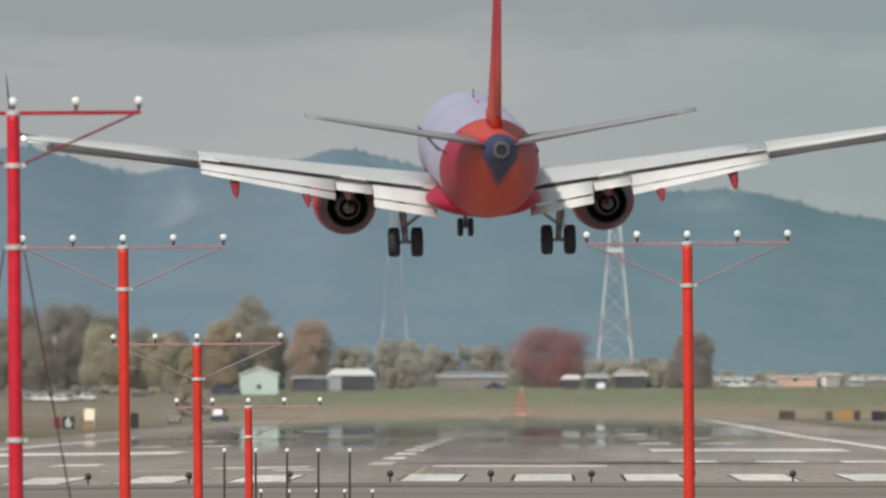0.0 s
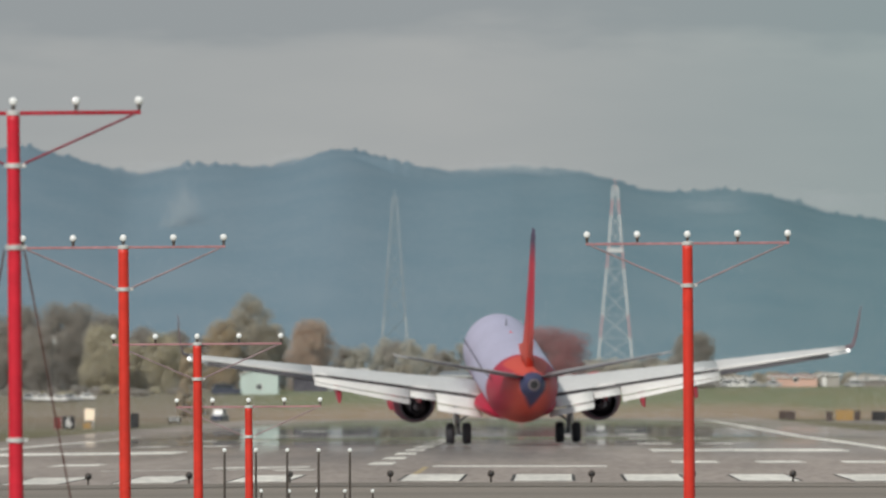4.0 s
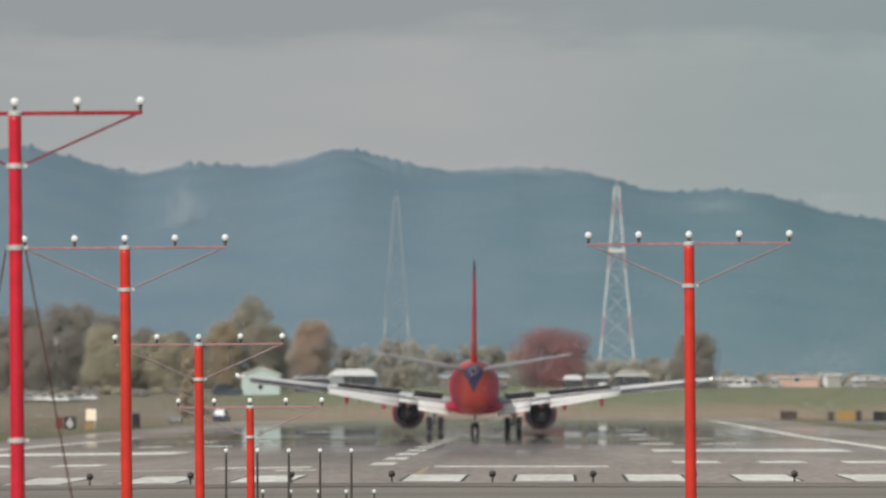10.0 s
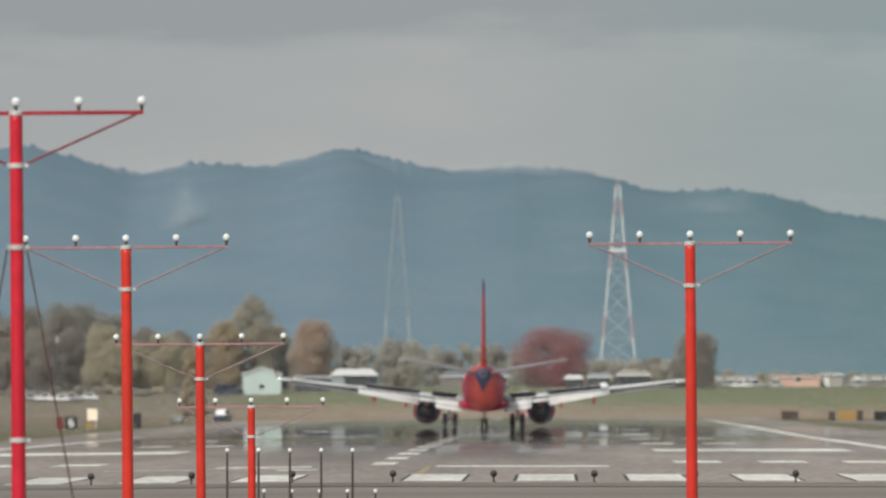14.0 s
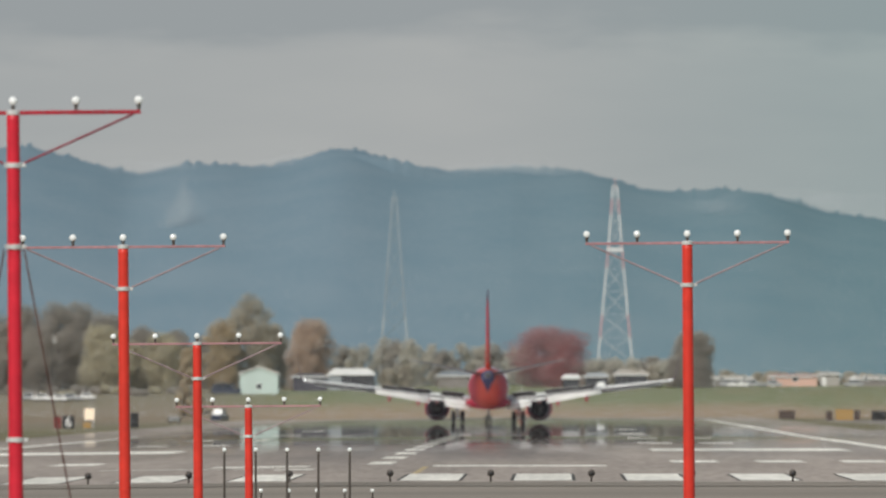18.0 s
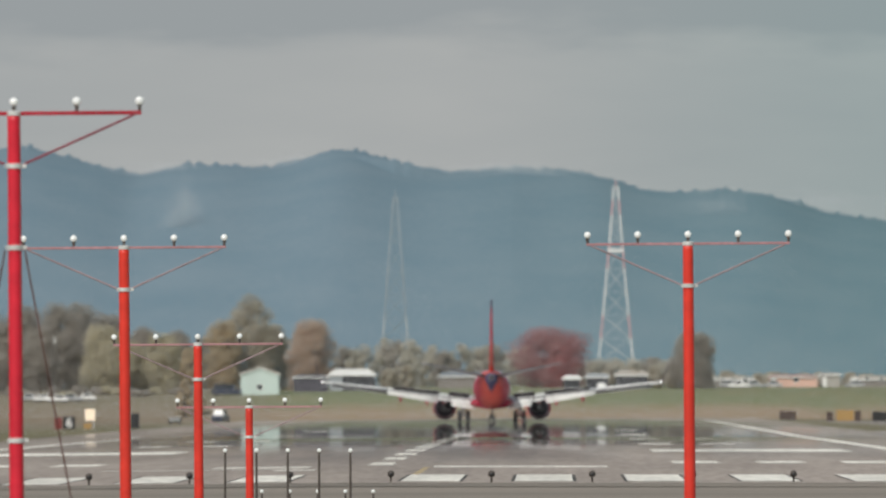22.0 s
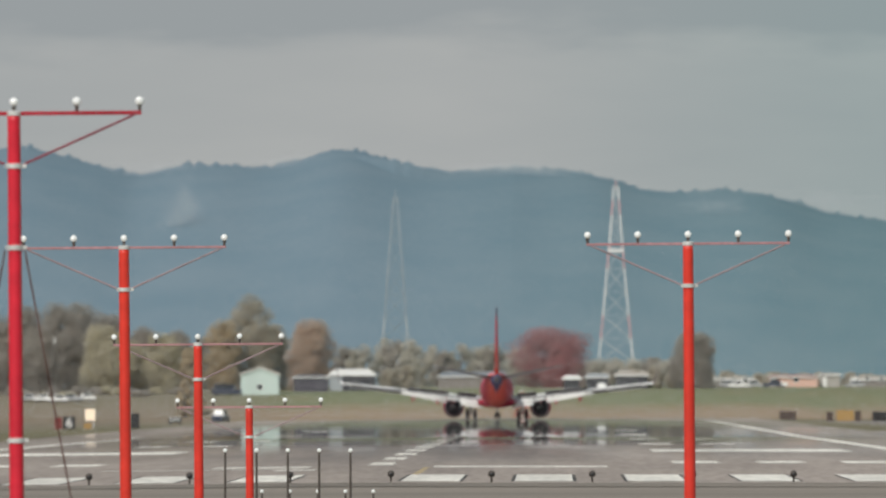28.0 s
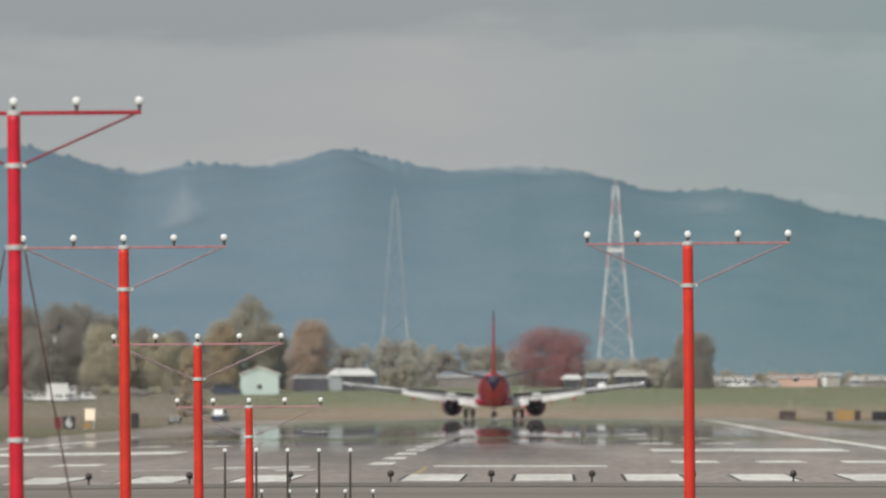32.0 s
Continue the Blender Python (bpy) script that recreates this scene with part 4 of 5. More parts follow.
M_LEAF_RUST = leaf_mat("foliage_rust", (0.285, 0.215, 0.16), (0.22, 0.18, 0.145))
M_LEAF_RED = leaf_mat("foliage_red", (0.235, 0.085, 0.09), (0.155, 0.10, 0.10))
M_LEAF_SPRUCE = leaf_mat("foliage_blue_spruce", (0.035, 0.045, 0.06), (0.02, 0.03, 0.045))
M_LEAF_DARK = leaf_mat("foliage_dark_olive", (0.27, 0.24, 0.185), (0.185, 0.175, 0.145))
M_LEAF_HAZY = leaf_mat("foliage_hazed_grey_tan", (0.265, 0.25, 0.215), (0.235, 0.225, 0.195))


def leaves(name, lobes, count, size, material, parent, seed):
    """A crown of many small leaf sprays spread loosely over uneven lobes (x, y, z, radius, height)."""
    rng = np.random.default_rng(seed)
    lo = np.array(lobes)
    pick = rng.choice(len(lo), count, p=lo[:, 3] ** 2 / (lo[:, 3] ** 2).sum())
    d = rng.normal(size=(count, 3))
    d /= np.linalg.norm(d, axis=1)[:, None]
    r = 1.02 - 0.55 * rng.random(count) ** 1.6 + rng.normal(size=count) * 0.12
    c = lo[pick, :3] + d * r[:, None] * lo[pick][:, [3, 3, 4]]
    c[:, 2] = np.maximum(c[:, 2], 0.05)
    mid = lo[:, :3].mean(0)
    out = d * 0.35 + (c - mid) / (np.linalg.norm(c - mid, axis=1)[:, None] + 0.01) + rng.normal(size=(count, 3)) * 0.45 + np.array([0, -0.35, 0.25])
    out /= np.linalg.norm(out, axis=1)[:, None]
    u = np.cross(out, rng.normal(size=(count, 3)))
    u /= np.linalg.norm(u, axis=1)[:, None]
    v = np.cross(out, u)
    s = size * (0.5 + 1.0 * rng.random(count))[:, None]
    quad = np.stack([c - u * s, c - v * s * 0.6, c + u * s, c + v * s * 0.6], 1).reshape(-1, 3)
    me = bpy.data.meshes.new(name)
    me.from_pydata(quad.tolist(), [], np.arange(count * 4).reshape(-1, 4).tolist())
    me.materials.append(material)
    ob = new(name, me)
    ob.parent = parent
    return ob


def tree(x, y, height, width, material, label, seed, low=0.12, count=1500, size=0.42, name="tree", lobes_n=20, full=0.4):
    """Trunk, limbs and a crown inside a dome that is widest at the share 'full' of its height."""
    rng = random.Random(seed)
    t = thing(name, label, "tree" if name == "tree" else "shrub", pose(x, y, land(x, y)), "trees along the bank")
    b = bmesh.new()
    tube((0, 0, -0.3), (0.1, 0, height * 0.35), height * 0.028 + 0.05, height * 0.018, 8, b)
    tube((0.1, 0, height * 0.35), (0, 0.1, height * 0.85), height * 0.018, 0.03, 8, b)
    part("trunk", b, M_BARK, t)
    lobes = []
    for k in range(lobes_n):
        a = 2.4 * k + rng.uniform(-0.5, 0.5)
        f = low + (0.92 - low) * k / (lobes_n - 1)
        env = 0.5 * width * (math.sqrt(max(0.02, 1 - ((f - full) / (1 - full)) ** 2)) if f > full else 0.72 + 0.28 * f / full)
        rad = max(0.09 * width, min(width * rng.uniform(0.13, 0.22), env))
        reach = max(0.0, env - rad * 0.8) * rng.uniform(0.5, 1.06)
        tall = min(rad * rng.uniform(0.8, 1.15), height * 0.16 + 0.3)
        cx, cy, cz = reach * math.cos(a), reach * math.sin(a), min(height * f, height - tall * 0.9)
        lobes.append((cx, cy, cz, rad, tall))
        if k % 2 == 0:
            part("limb", tube((0.05, 0, height * min(f, 0.75) * 0.7), (cx * 0.85, cy * 0.85, cz), height * 0.010, 0.02, 6), M_BARK, t)
    leaves("crown", lobes, count, size, material, t, seed)
    return t


BROWN_WORDS = "bare brown-grey autumn tree on the bank"
TREES = [  # along, metres from the viewer, height, width, foliage, words, share of the height at which it is widest
    (-120, 4240, 17.0, 13, M_LEAF_BROWN, BROWN_WORDS, 0.5), (-112, 4250, 17.4, 13, M_LEAF_BROWN, BROWN_WORDS, 0.5),
    (-105, 4235, 17.6, 12, M_LEAF_BROWN, BROWN_WORDS, 0.5), (-101.0, 4255, 17.6, 13, M_LEAF_BROWN, BROWN_WORDS, 0.5),
    (-95, 4245, 15.5, 12, M_LEAF_BROWN, BROWN_WORDS, 0.45), (-88, 4260, 12.5, 11, M_LEAF_BROWN, BROWN_WORDS, 0.4),
    (-116, 4215, 13.5, 11, M_LEAF_BROWN, BROWN_WORDS, 0.4), (-108.5, 4205, 12.5, 11, M_LEAF_BROWN, BROWN_WORDS, 0.4),
    (-81, 4265, 11.8, 10, M_LEAF_BROWN, BROWN_WORDS, 0.4), (-74, 4270, 10.5, 10, M_LEAF_BROWN, BROWN_WORDS, 0.4),
    (-92.0, 4070, 13.2, 12.5, M_LEAF_OLIVE, "broad olive willow with drooping foliage", 0.4), (-80.0, 4080, 11.2, 10.5, M_LEAF_OLIVE, "rounded olive-tan tree beside the field", 0.45),
    (-86.2, 4085, 9.5, 8.0, M_LEAF_OLIVE, "small olive tree between two willows", 0.4), (-74.0, 4060, 8.5, 5.5, M_LEAF_TAN, "small tan tree at the field's edge", 0.4),
    (-67.8, 4090, 14.0, 9.5, M_LEAF_TAN, "tan autumn tree beside a taller one", 0.45), (-62.2, 4100, 19.2, 12.5, M_LEAF_DARK, "tall brownish tree with a sunlit top", 0.22), (-58.0, 4115, 13.0, 9.0, M_LEAF_DARK, "brownish tree behind the turquoise shed", 0.35),
    (-49.9, 4090, 14.0, 12.6, M_LEAF_RUST, "rounded rust-brown tree behind the sheds", 0.42), (-0.9, 4100, 12.3, 20.5, M_LEAF_RED, "broad deep red maple behind white roofs", 0.45),
    (28.2, 4090, 11.4, 12.0, M_LEAF_BROWN, "dark rounded tree standing alone", 0.45)]
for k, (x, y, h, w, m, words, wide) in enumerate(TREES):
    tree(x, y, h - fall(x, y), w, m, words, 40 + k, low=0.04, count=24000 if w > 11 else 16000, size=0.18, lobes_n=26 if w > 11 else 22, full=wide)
rng = random.Random(5)
for k in range(15):                                     # dark undergrowth below the old trees
    tree(-117 + 3.1 * k + rng.uniform(-1, 1), 4026 + rng.uniform(0, 18), rng.uniform(1.0, 2.0), rng.uniform(3.4, 5.4), M_LEAF_BROWN if k % 3 else M_LEAF_OLIVE,
         "low dark undergrowth below the trees", 200 + k, low=0.05, count=1200, size=0.2, name="shrub", lobes_n=10)
for k in range(28):                                     # low hazy growth behind the sheds
    x = -46 + 2.8 * k + rng.uniform(-1, 1)
    tall = rng.uniform(8.6, 10.6) if 2 < k < 7 else rng.uniform(7.6, 9.2) if k < 15 else rng.uniform(4.6, 6.2)
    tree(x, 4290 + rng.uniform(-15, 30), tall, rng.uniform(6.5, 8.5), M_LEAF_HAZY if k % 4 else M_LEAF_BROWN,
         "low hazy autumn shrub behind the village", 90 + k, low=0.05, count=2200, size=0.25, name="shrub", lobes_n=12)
for k in range(16):                                     # hedge on the horizon
    tree(34 + 3.4 * k + rng.uniform(-1, 1), 4400 + rng.uniform(-10, 20), rng.uniform(2.0, 3.2), 5.5, M_LEAF_DARK,
         "low dark hedge shrub on the horizon", 130 + k, low=0.05, count=1300, size=0.25, name="shrub", lobes_n=10)
for x, y, h, w in ((-73.8, 3985, 7.5, 3.6), (-71.0, 3990, 5.0, 3.0), 
                   (16.5, 4085, 4.2, 5.0), (20.5, 4090, 4.4, 4.6), (24.0, 4090, 3.4, 3.6), (10.5, 4090, 3.6, 3.4), (-34, 4120, 4.2, 4.5), (-30.5, 4120, 4.8, 4)):
    tree(x, y, h, w, M_LEAF_TAN if x < -70 else M_LEAF_SPRUCE if x < -45 else M_LEAF_DARK, "dense blue-dark spruce shrub beside the sheds" if -70 < x < -45 else "dense dark shrub beside the sheds" if x > -70 else "pale olive shrub at the field's edge", int(x * 7) + 900, low=0.05, count=1800, size=0.25, name="shrub", lobes_n=14)

M_ROOF_SLATE = mat("roof_slate_blue", (0.21, 0.235, 0.255), 0.8, vary=0.2, scale=1)
M_ROOF_DARK = mat("roof_dark_felt", (0.10, 0.10, 0.115), 0.8, vary=0.2, scale=1)
M_WALL_TEAL = mat("wall_pale_turquoise", (0.53, 0.64, 0.60), 0.7, vary=0.1, scale=1)
M_WALL_GREY = mat("wall_grey_board", (0.23, 0.21, 0.195), 0.75, vary=0.15, scale=1)
M_WALL_CREAM = mat("wall_cream_board", (0.36, 0.34, 0.31), 0.75, vary=0.12, scale=1)
M_WALL_SALMON = mat("wall_salmon_brick", (0.66, 0.43, 0.35), 0.8, vary=0.15, scale=1)
# walls below the bright roofs: their shade is put into this dark colour
M_WALL_DARK = mat("wall_shaded_blue_grey", (0.05, 0.052, 0.06), 0.75, vary=0.15, scale=1)
M_ROOF_WHITE = mat("roof_white_metal", (0.80, 0.79, 0.75), 0.5, vary=0.08, scale=1)
M_ROOF_CREAM = mat("roof_cream_shingle", (0.44, 0.40, 0.35), 0.7, vary=0.12, scale=1)
M_ROOF_GREY = mat("roof_grey_shingle", (0.34, 0.37, 0.39), 0.75, vary=0.15, scale=1)
M_ROOF_RED = mat("roof_dull_red", (0.36, 0.21, 0.18), 0.75, vary=0.15, scale=1)
M_WALL_VIOLET = mat("wall_dark_violet_grey", (0.065, 0.062, 0.08), 0.75, vary=0.2, scale=1)
M_WINDOW = mat("window_dark_glass", (0.03, 0.035, 0.04), 0.15, vary=0.2, scale=3)
M_TRIM = mat("trim_white_paint", (0.78, 0.78, 0.76), 0.55, vary=0.08, scale=2)


def house(x, y, w, depth, wall_h, roof_h, wall, roof, label, gable=False, windows=2, name="house", door=True):
    t = thing(name, label, "building", pose(x, y, land(x, y - depth / 2) - 0.1), "village buildings")
    b = bmesh.new()
    hw, hd, zf = w / 2, depth / 2, wall_h + 0.1
    if gable:
        prof = [(-hw, 0), (hw, 0), (hw, zf), (0, zf + roof_h), (-hw, zf)]
        loft([[Vector((px, yy, pz)) for px, pz in prof] for yy in (-hd, hd)], b)
    else:
        box(-hw, hw, -hd, hd, 0, zf, bm=b)
    part("wall", b, wall, t)
    o, th = 0.35, 0.26 if gable else 0.16
    for s in (-1, 1):
        if gable:
            prof = [(0, zf + roof_h), (s * (hw + o), zf - roof_h * o / hw), (s * (hw + o), zf - roof_h * o / hw + th), (0, zf + roof_h + th)]
            part("roof", loft([[Vector((px, yy, pz)) for px, pz in prof] for yy in (-hd - o, hd + o)]), roof, t)
        else:
            prof = [(0, zf + roof_h), (s * (hd + o), zf - 0.05), (s * (hd + o), zf - 0.05 + th), (0, zf + roof_h + th)]
            part("roof", loft([[Vector((xx + (sg * min(1.5, hw * 0.4) if py == 0 else 0.0), py, pz)) for py, pz in prof] for xx, sg in ((-hw - o, 1), (hw + o, -1))]), roof, t)
    part("fascia", box(-hw - o, hw + o, -hd - o - 0.06, -hd - o, zf - 0.16, zf + 0.1), M_TRIM, t) if not gable else None
    for k in range(windows):
        wx = -hw + w * (k + 1) / (windows + 1) + (0.6 if door else 0)
        fr = part("window", box(wx - 0.6, wx + 0.6, -hd - 0.05, -hd + 0.02, 1.1, 2.2), M_TRIM, t)
        part("pane", box(wx - 0.5, wx + 0.5, -hd - 0.07, -hd - 0.045, 1.2, 2.1), M_WINDOW, fr)
    if door:
        part("door", box(-hw + 0.5, -hw + 1.5, -hd - 0.06, -hd + 0.02, 0.1, 2.15), M_TRIM, t)
    return t


house(-59.5, 4034, 7.7, 9, 4.0, 1.4, M_WALL_TEAL, M_ROOF_WHITE, "pale turquoise shed with white gable roof", True, 1, "shed", door=False)
low_house = house(-41.3, 4075, 9.2, 7, 3.2, 1.1, M_WALL_DARK, M_ROOF_WHITE, "low grey house with bright white metal roof", False, 0, door=False)
part("garage_door", box(-4.55, -2.0, -3.57, -3.48, 0.1, 2.9, 0.02), M_ROOF_GREY, low_house, "pale garage door")
house(-49.6, 4062, 7.0, 6, 2.9, 0.5, M_WALL_VIOLET, M_ROOF_DARK, "dark violet-grey shed below the rust-brown tree", False, 0, "shed", door=False)
house(-17.0, 4110, 14, 7, 2.4, 0.9, M_WALL_GREY, M_ROOF_SLATE, "long dark shed with blue-grey roof", False, 0, "shed", door=False)
house(3.4, 4068, 3.4, 5, 2.1, 0.65, M_WALL_DARK, M_ROOF_WHITE, "small cabin with white roof", False, 0, door=False)
house(8.6, 4078, 4.6, 6, 2.4, 0.6, M_WALL_DARK, M_ROOF_GREY, "small dark house with pale grey roof beside the red tree", False, 0, door=False)
house(15.6, 4085, 6.6, 7, 2.7, 0.95, M_WALL_DARK, M_ROOF_CREAM, "dark house with pale shingle roof", False, 0, door=False)
house(36.5, 4150, 9.5, 7, 1.6, 0.4, M_WALL_GREY, M_ROOF_CREAM, "long low building with pale roof", False, 3)
house(49.6, 4170, 10.2, 7, 2.1, 0.35, M_WALL_SALMON, M_ROOF_RED, "long salmon brick building with low dull red roof", False, 1)
house(57.3, 4172, 4.2, 6, 2.5, 0.3, M_WALL_CREAM, M_ROOF_CREAM, "small cream building beside the salmon one", False, 0)
house(66.0, 4180, 9.0, 7, 1.5, 0.6, M_WALL_GREY, M_ROOF_CREAM, "grey building with white roof", False, 2)


# ---- pylons ----
M_PYLON = mat("pylon_pale_steel", (0.72, 0.73, 0.73), 0.5, 0.2, 0.1, 0.3)
M_PYLON_RED = mat("pylon_faded_red_paint", (0.58, 0.36, 0.37), 0.6, 0.0, 0.15, 0.3)
# next two steels tinted towards the hills: haze put into the far pylon's colour
M_PYLON_FAINT = mat("pylon_hazed_blue_steel", (0.26, 0.325, 0.36), 0.8, 0.0, 0.15, 0.3)
M_PYLON_DIM = mat("pylon_hazed_grey_steel", (0.31, 0.365, 0.405), 0.8, 0.0, 0.15, 0.3)
M_PYLON_SOFT = mat("pylon_pale_grey_steel", (0.46, 0.50, 0.52), 0.8, 0.0, 0.15, 0.3)


def pylon(x, y, base, waist, top, z_waist, z_top, thick, mats, label):
    t = thing("power_pylon", label, "pylon", pose(x, y, land(x, y)), "power pylons")
    levels = [0.0]
    while levels[-1] < z_top - 1.5:
        levels.append(levels[-1] + (5.2 if levels[-1] < z_waist else 3.4))
    levels[-1] = z_top

    def half(z):
        return (base + (waist - base) * z / z_waist if z < z_waist else waist + (top - waist) * (z - z_waist) / (z_top - z_waist)) / 2
    brace = M_PYLON_FAINT if len(mats) == 1 else M_PYLON_SOFT
    for k, (z0, z1) in enumerate(zip(levels, levels[1:])):
        m = M_PYLON_SOFT if len(mats) == 1 and z0 < 14 else mats[k % len(mats)]
        h0, h1 = half(z0), half(z1)
        c0 = [(-h0, -h0, z0), (h0, -h0, z0), (h0, h0, z0), (-h0, h0, z0)]
        c1 = [(-h1, -h1, z1), (h1, -h1, z1), (h1, h1, z1), (-h1, h1, z1)]
        for i in range(4):
            part("leg", tube(c0[i], c1[i], thick, seg=6), m, t)
        for i in (0, 1, 2):
            j = (i + 1) % 4
            part("diagonal", tube(c0[i], c1[j], thick * 0.42, seg=5), brace, t)
            part("diagonal", tube(c0[j], c1[i], thick * 0.42, seg=5), brace, t)
        part("girt", tube(c1[0], c1[1], thick * 0.3, seg=5), brace, t)
    hw = half(z_waist)
    if len(mats) > 1:
        part("platform", box(-hw - 0.3, hw + 0.3, -hw - 0.3, hw + 0.3, z_waist - 0.3, z_waist + 0.5, 0.05), mats[0], t)
    part("peak", tube((0, 0, z_top - 0.3), (0, 0, z_top + 1.6), thick * 0.8, 0.08, 6), mats[-1], t)


pylon(13.6, 4480, 8.6, 3.1, 0.9, 30.0, 44.5, 0.19, (M_PYLON, M_PYLON, M_PYLON_RED), "tall lattice power pylon in white and faded red")
pylon(-36.3, 4545, 7.2, 2.8, 0.9, 30.0, 43.0, 0.17, (M_PYLON_DIM,), "hazy pale grey lattice power pylon")


# ---- vehicles ----
M_CAR_WHITE = mat("car_white_paint", (0.80, 0.80, 0.78), 0.3, vary=0.05, scale=2, coat=0.5)
M_CAR_NAVY = mat("car_navy_paint", (0.03, 0.04, 0.07), 0.35, vary=0.1, scale=2, coat=0.4)
M_CAR_SILVER = mat("car_silver_paint", (0.42, 0.43, 0.44), 0.35, 0.3, 0.08, 2, coat=0.4)


def car(name, x, y, z, turn, paint, label, length=4.4, width=1.8, height=1.5, cab=(-0.32, 0.22), cat="car", boxed=0.0, group="parked vehicles", top=None):
    """A vehicle along its x axis: body, cabin, panes, wheels; boxed adds a tall load box."""
    t = thing(name, label, cat, pose(x, y, z, 0, 0, turn), group)
    hl, hw = length / 2, width / 2
    sill, belt = 0.32, height * 0.58
    prof = [(-hl, sill), (hl, sill), (hl, belt * 0.75), (hl * 0.92, belt * 0.92), (hl * 0.4, belt), (-hl * 0.94, belt), (-hl, belt * 0.85)]
    part("body", loft([[Vector((px * k, yy, pz)) for px, pz in prof] for yy, k in ((-hw, 0.97), (-hw * 0.9, 1), (hw * 0.9, 1), (hw, 0.97))]), paint, t)
    a, b = cab[0] * length, cab[1] * length
    cabin = part("cabin", loft([[Vector((px, yy * k, pz)) for px, yy in ((a + d, -hw), (b - d * 1.4, -hw), (b - d * 1.4, hw), (a + d, hw))] for pz, k, d in ((belt - 0.02, 0.92, 0), (height, 0.78, 0.28))]), top or paint, t)
    for s in (-1, 1):
        part("side_window", box(a + 0.35, b - 0.5, s * hw * 0.87 - 0.03, s * hw * 0.87 + 0.03, belt + 0.06, height - 0.12), M_WINDOW, cabin)
        for px in (-hl * 0.62, hl * 0.62):
            wheel = part("wheel", turned((px, s * (hw - 0.12), 0.33), (0, 1, 0), [(-0.1, 0.2), (-0.1, 0.3), (-0.06, 0.33), (0.06, 0.33), (0.1, 0.3), (0.1, 0.2)], 16), M_RUBBER, t)
            part("rim", turned((px, s * (hw - 0.12), 0.33), (0, 1, 0), [(-0.11, 0.05), (-0.1, 0.2), (0.1, 0.2), (0.11, 0.05)], 12), M_HUB, wheel)
        part("headlight", box(hl - 0.06, hl + 0.02, s * hw * 0.7 - 0.16, s * hw * 0.7 + 0.16, belt * 0.6, belt * 0.78), M_LAMP, t)
    if boxed:
        part("load_box", box(-hl - 0.3, a + 0.1, -hw - 0.1, hw + 0.1, 0.6, boxed, 0.04), paint, t, "white box body")
    return t


for k, (x, y, paint, turn) in enumerate(((-105.4, 4014, M_CAR_SILVER, 0), (-102.6, 4013, M_CAR_WHITE, 0), (-99.8, 4012, M_CAR_WHITE, 180), (-97.0, 4013, M_CAR_SILVER, 0), (-94.2, 4014, M_CAR_WHITE, 180), (9.4, 4046, M_CAR_WHITE, 90),
                                        (41.0, 4110, M_CAR_SILVER, 0), (44.6, 4112, M_CAR_SILVER, 180), (37.6, 4092, M_CAR_WHITE, 0), (36.0, 4112, M_CAR_SILVER, 0), (61.5, 4110, M_CAR_SILVER, 180), (-12.0, 4060, M_CAR_NAVY, 0))):
    car("parked_car", x, y, land(x, y), turn, paint, "white parked car on the bank" if paint == M_CAR_WHITE else "silver parked car on the bank" if paint == M_CAR_SILVER else "dark parked car on the bank")
car("parked_van", -66.2, 4030, land(-66.2, 4030) - 0.1, 0, M_CAR_NAVY, "dark navy van parked below a tree", 6.0, 2.0, 2.3, (-0.45, 0.3), "van")
car("pickup_truck", -58.7, 3510, land(-58.7, 3510) + 0.02, 76, M_CAR_NAVY, "white and dark airfield pickup truck beside the runway", 5.2, 1.95, 2.3, (-0.3, 0.3), "truck", top=M_CAR_WHITE)
road_car = car("pickup_truck", 16.0, 4101, zg(4101), 0, M_CAR_NAVY, "dark pickup with a white front driving along the bank", 5.0, 1.9, 1.75, (-0.2, 0.22), "truck", group="moving vehicles")
part("bonnet", box(1.15, 2.56, -0.97, 0.97, 0.45, 1.12, 0.06), M_CAR_WHITE, road_car, "white front end")
box_truck = car("box_truck", -500, 4100, zg(4100), 0, M_CAR_WHITE, "white box truck driving behind the trees", 5.6, 2.2, 2.2, (0.2, 0.5), "truck", 3.0, group="moving vehicles")


# ---- airfield signs and gear ----
M_SIGN_BLACK = mat("sign_black_face", (0.022, 0.022, 0.024), 0.45, vary=0.2, scale=3)
M_SIGN_RED = mat("sign_dark_red_face", (0.20, 0.03, 0.03), 0.45, vary=0.2, scale=3)
M_SIGN_BACK = mat("sign_brown_back", (0.075, 0.052, 0.045), 0.6, vary=0.2, scale=3)
M_SIGN_YELLOW = mat("sign_yellow_face", (0.40, 0.25, 0.09), 0.45, vary=0.15, scale=3)
M_SIGN_LIT = mat("sign_lit_cream_face", (0.85, 0.72, 0.55), 0.45, vary=0.1, scale=3, glow=0.35)


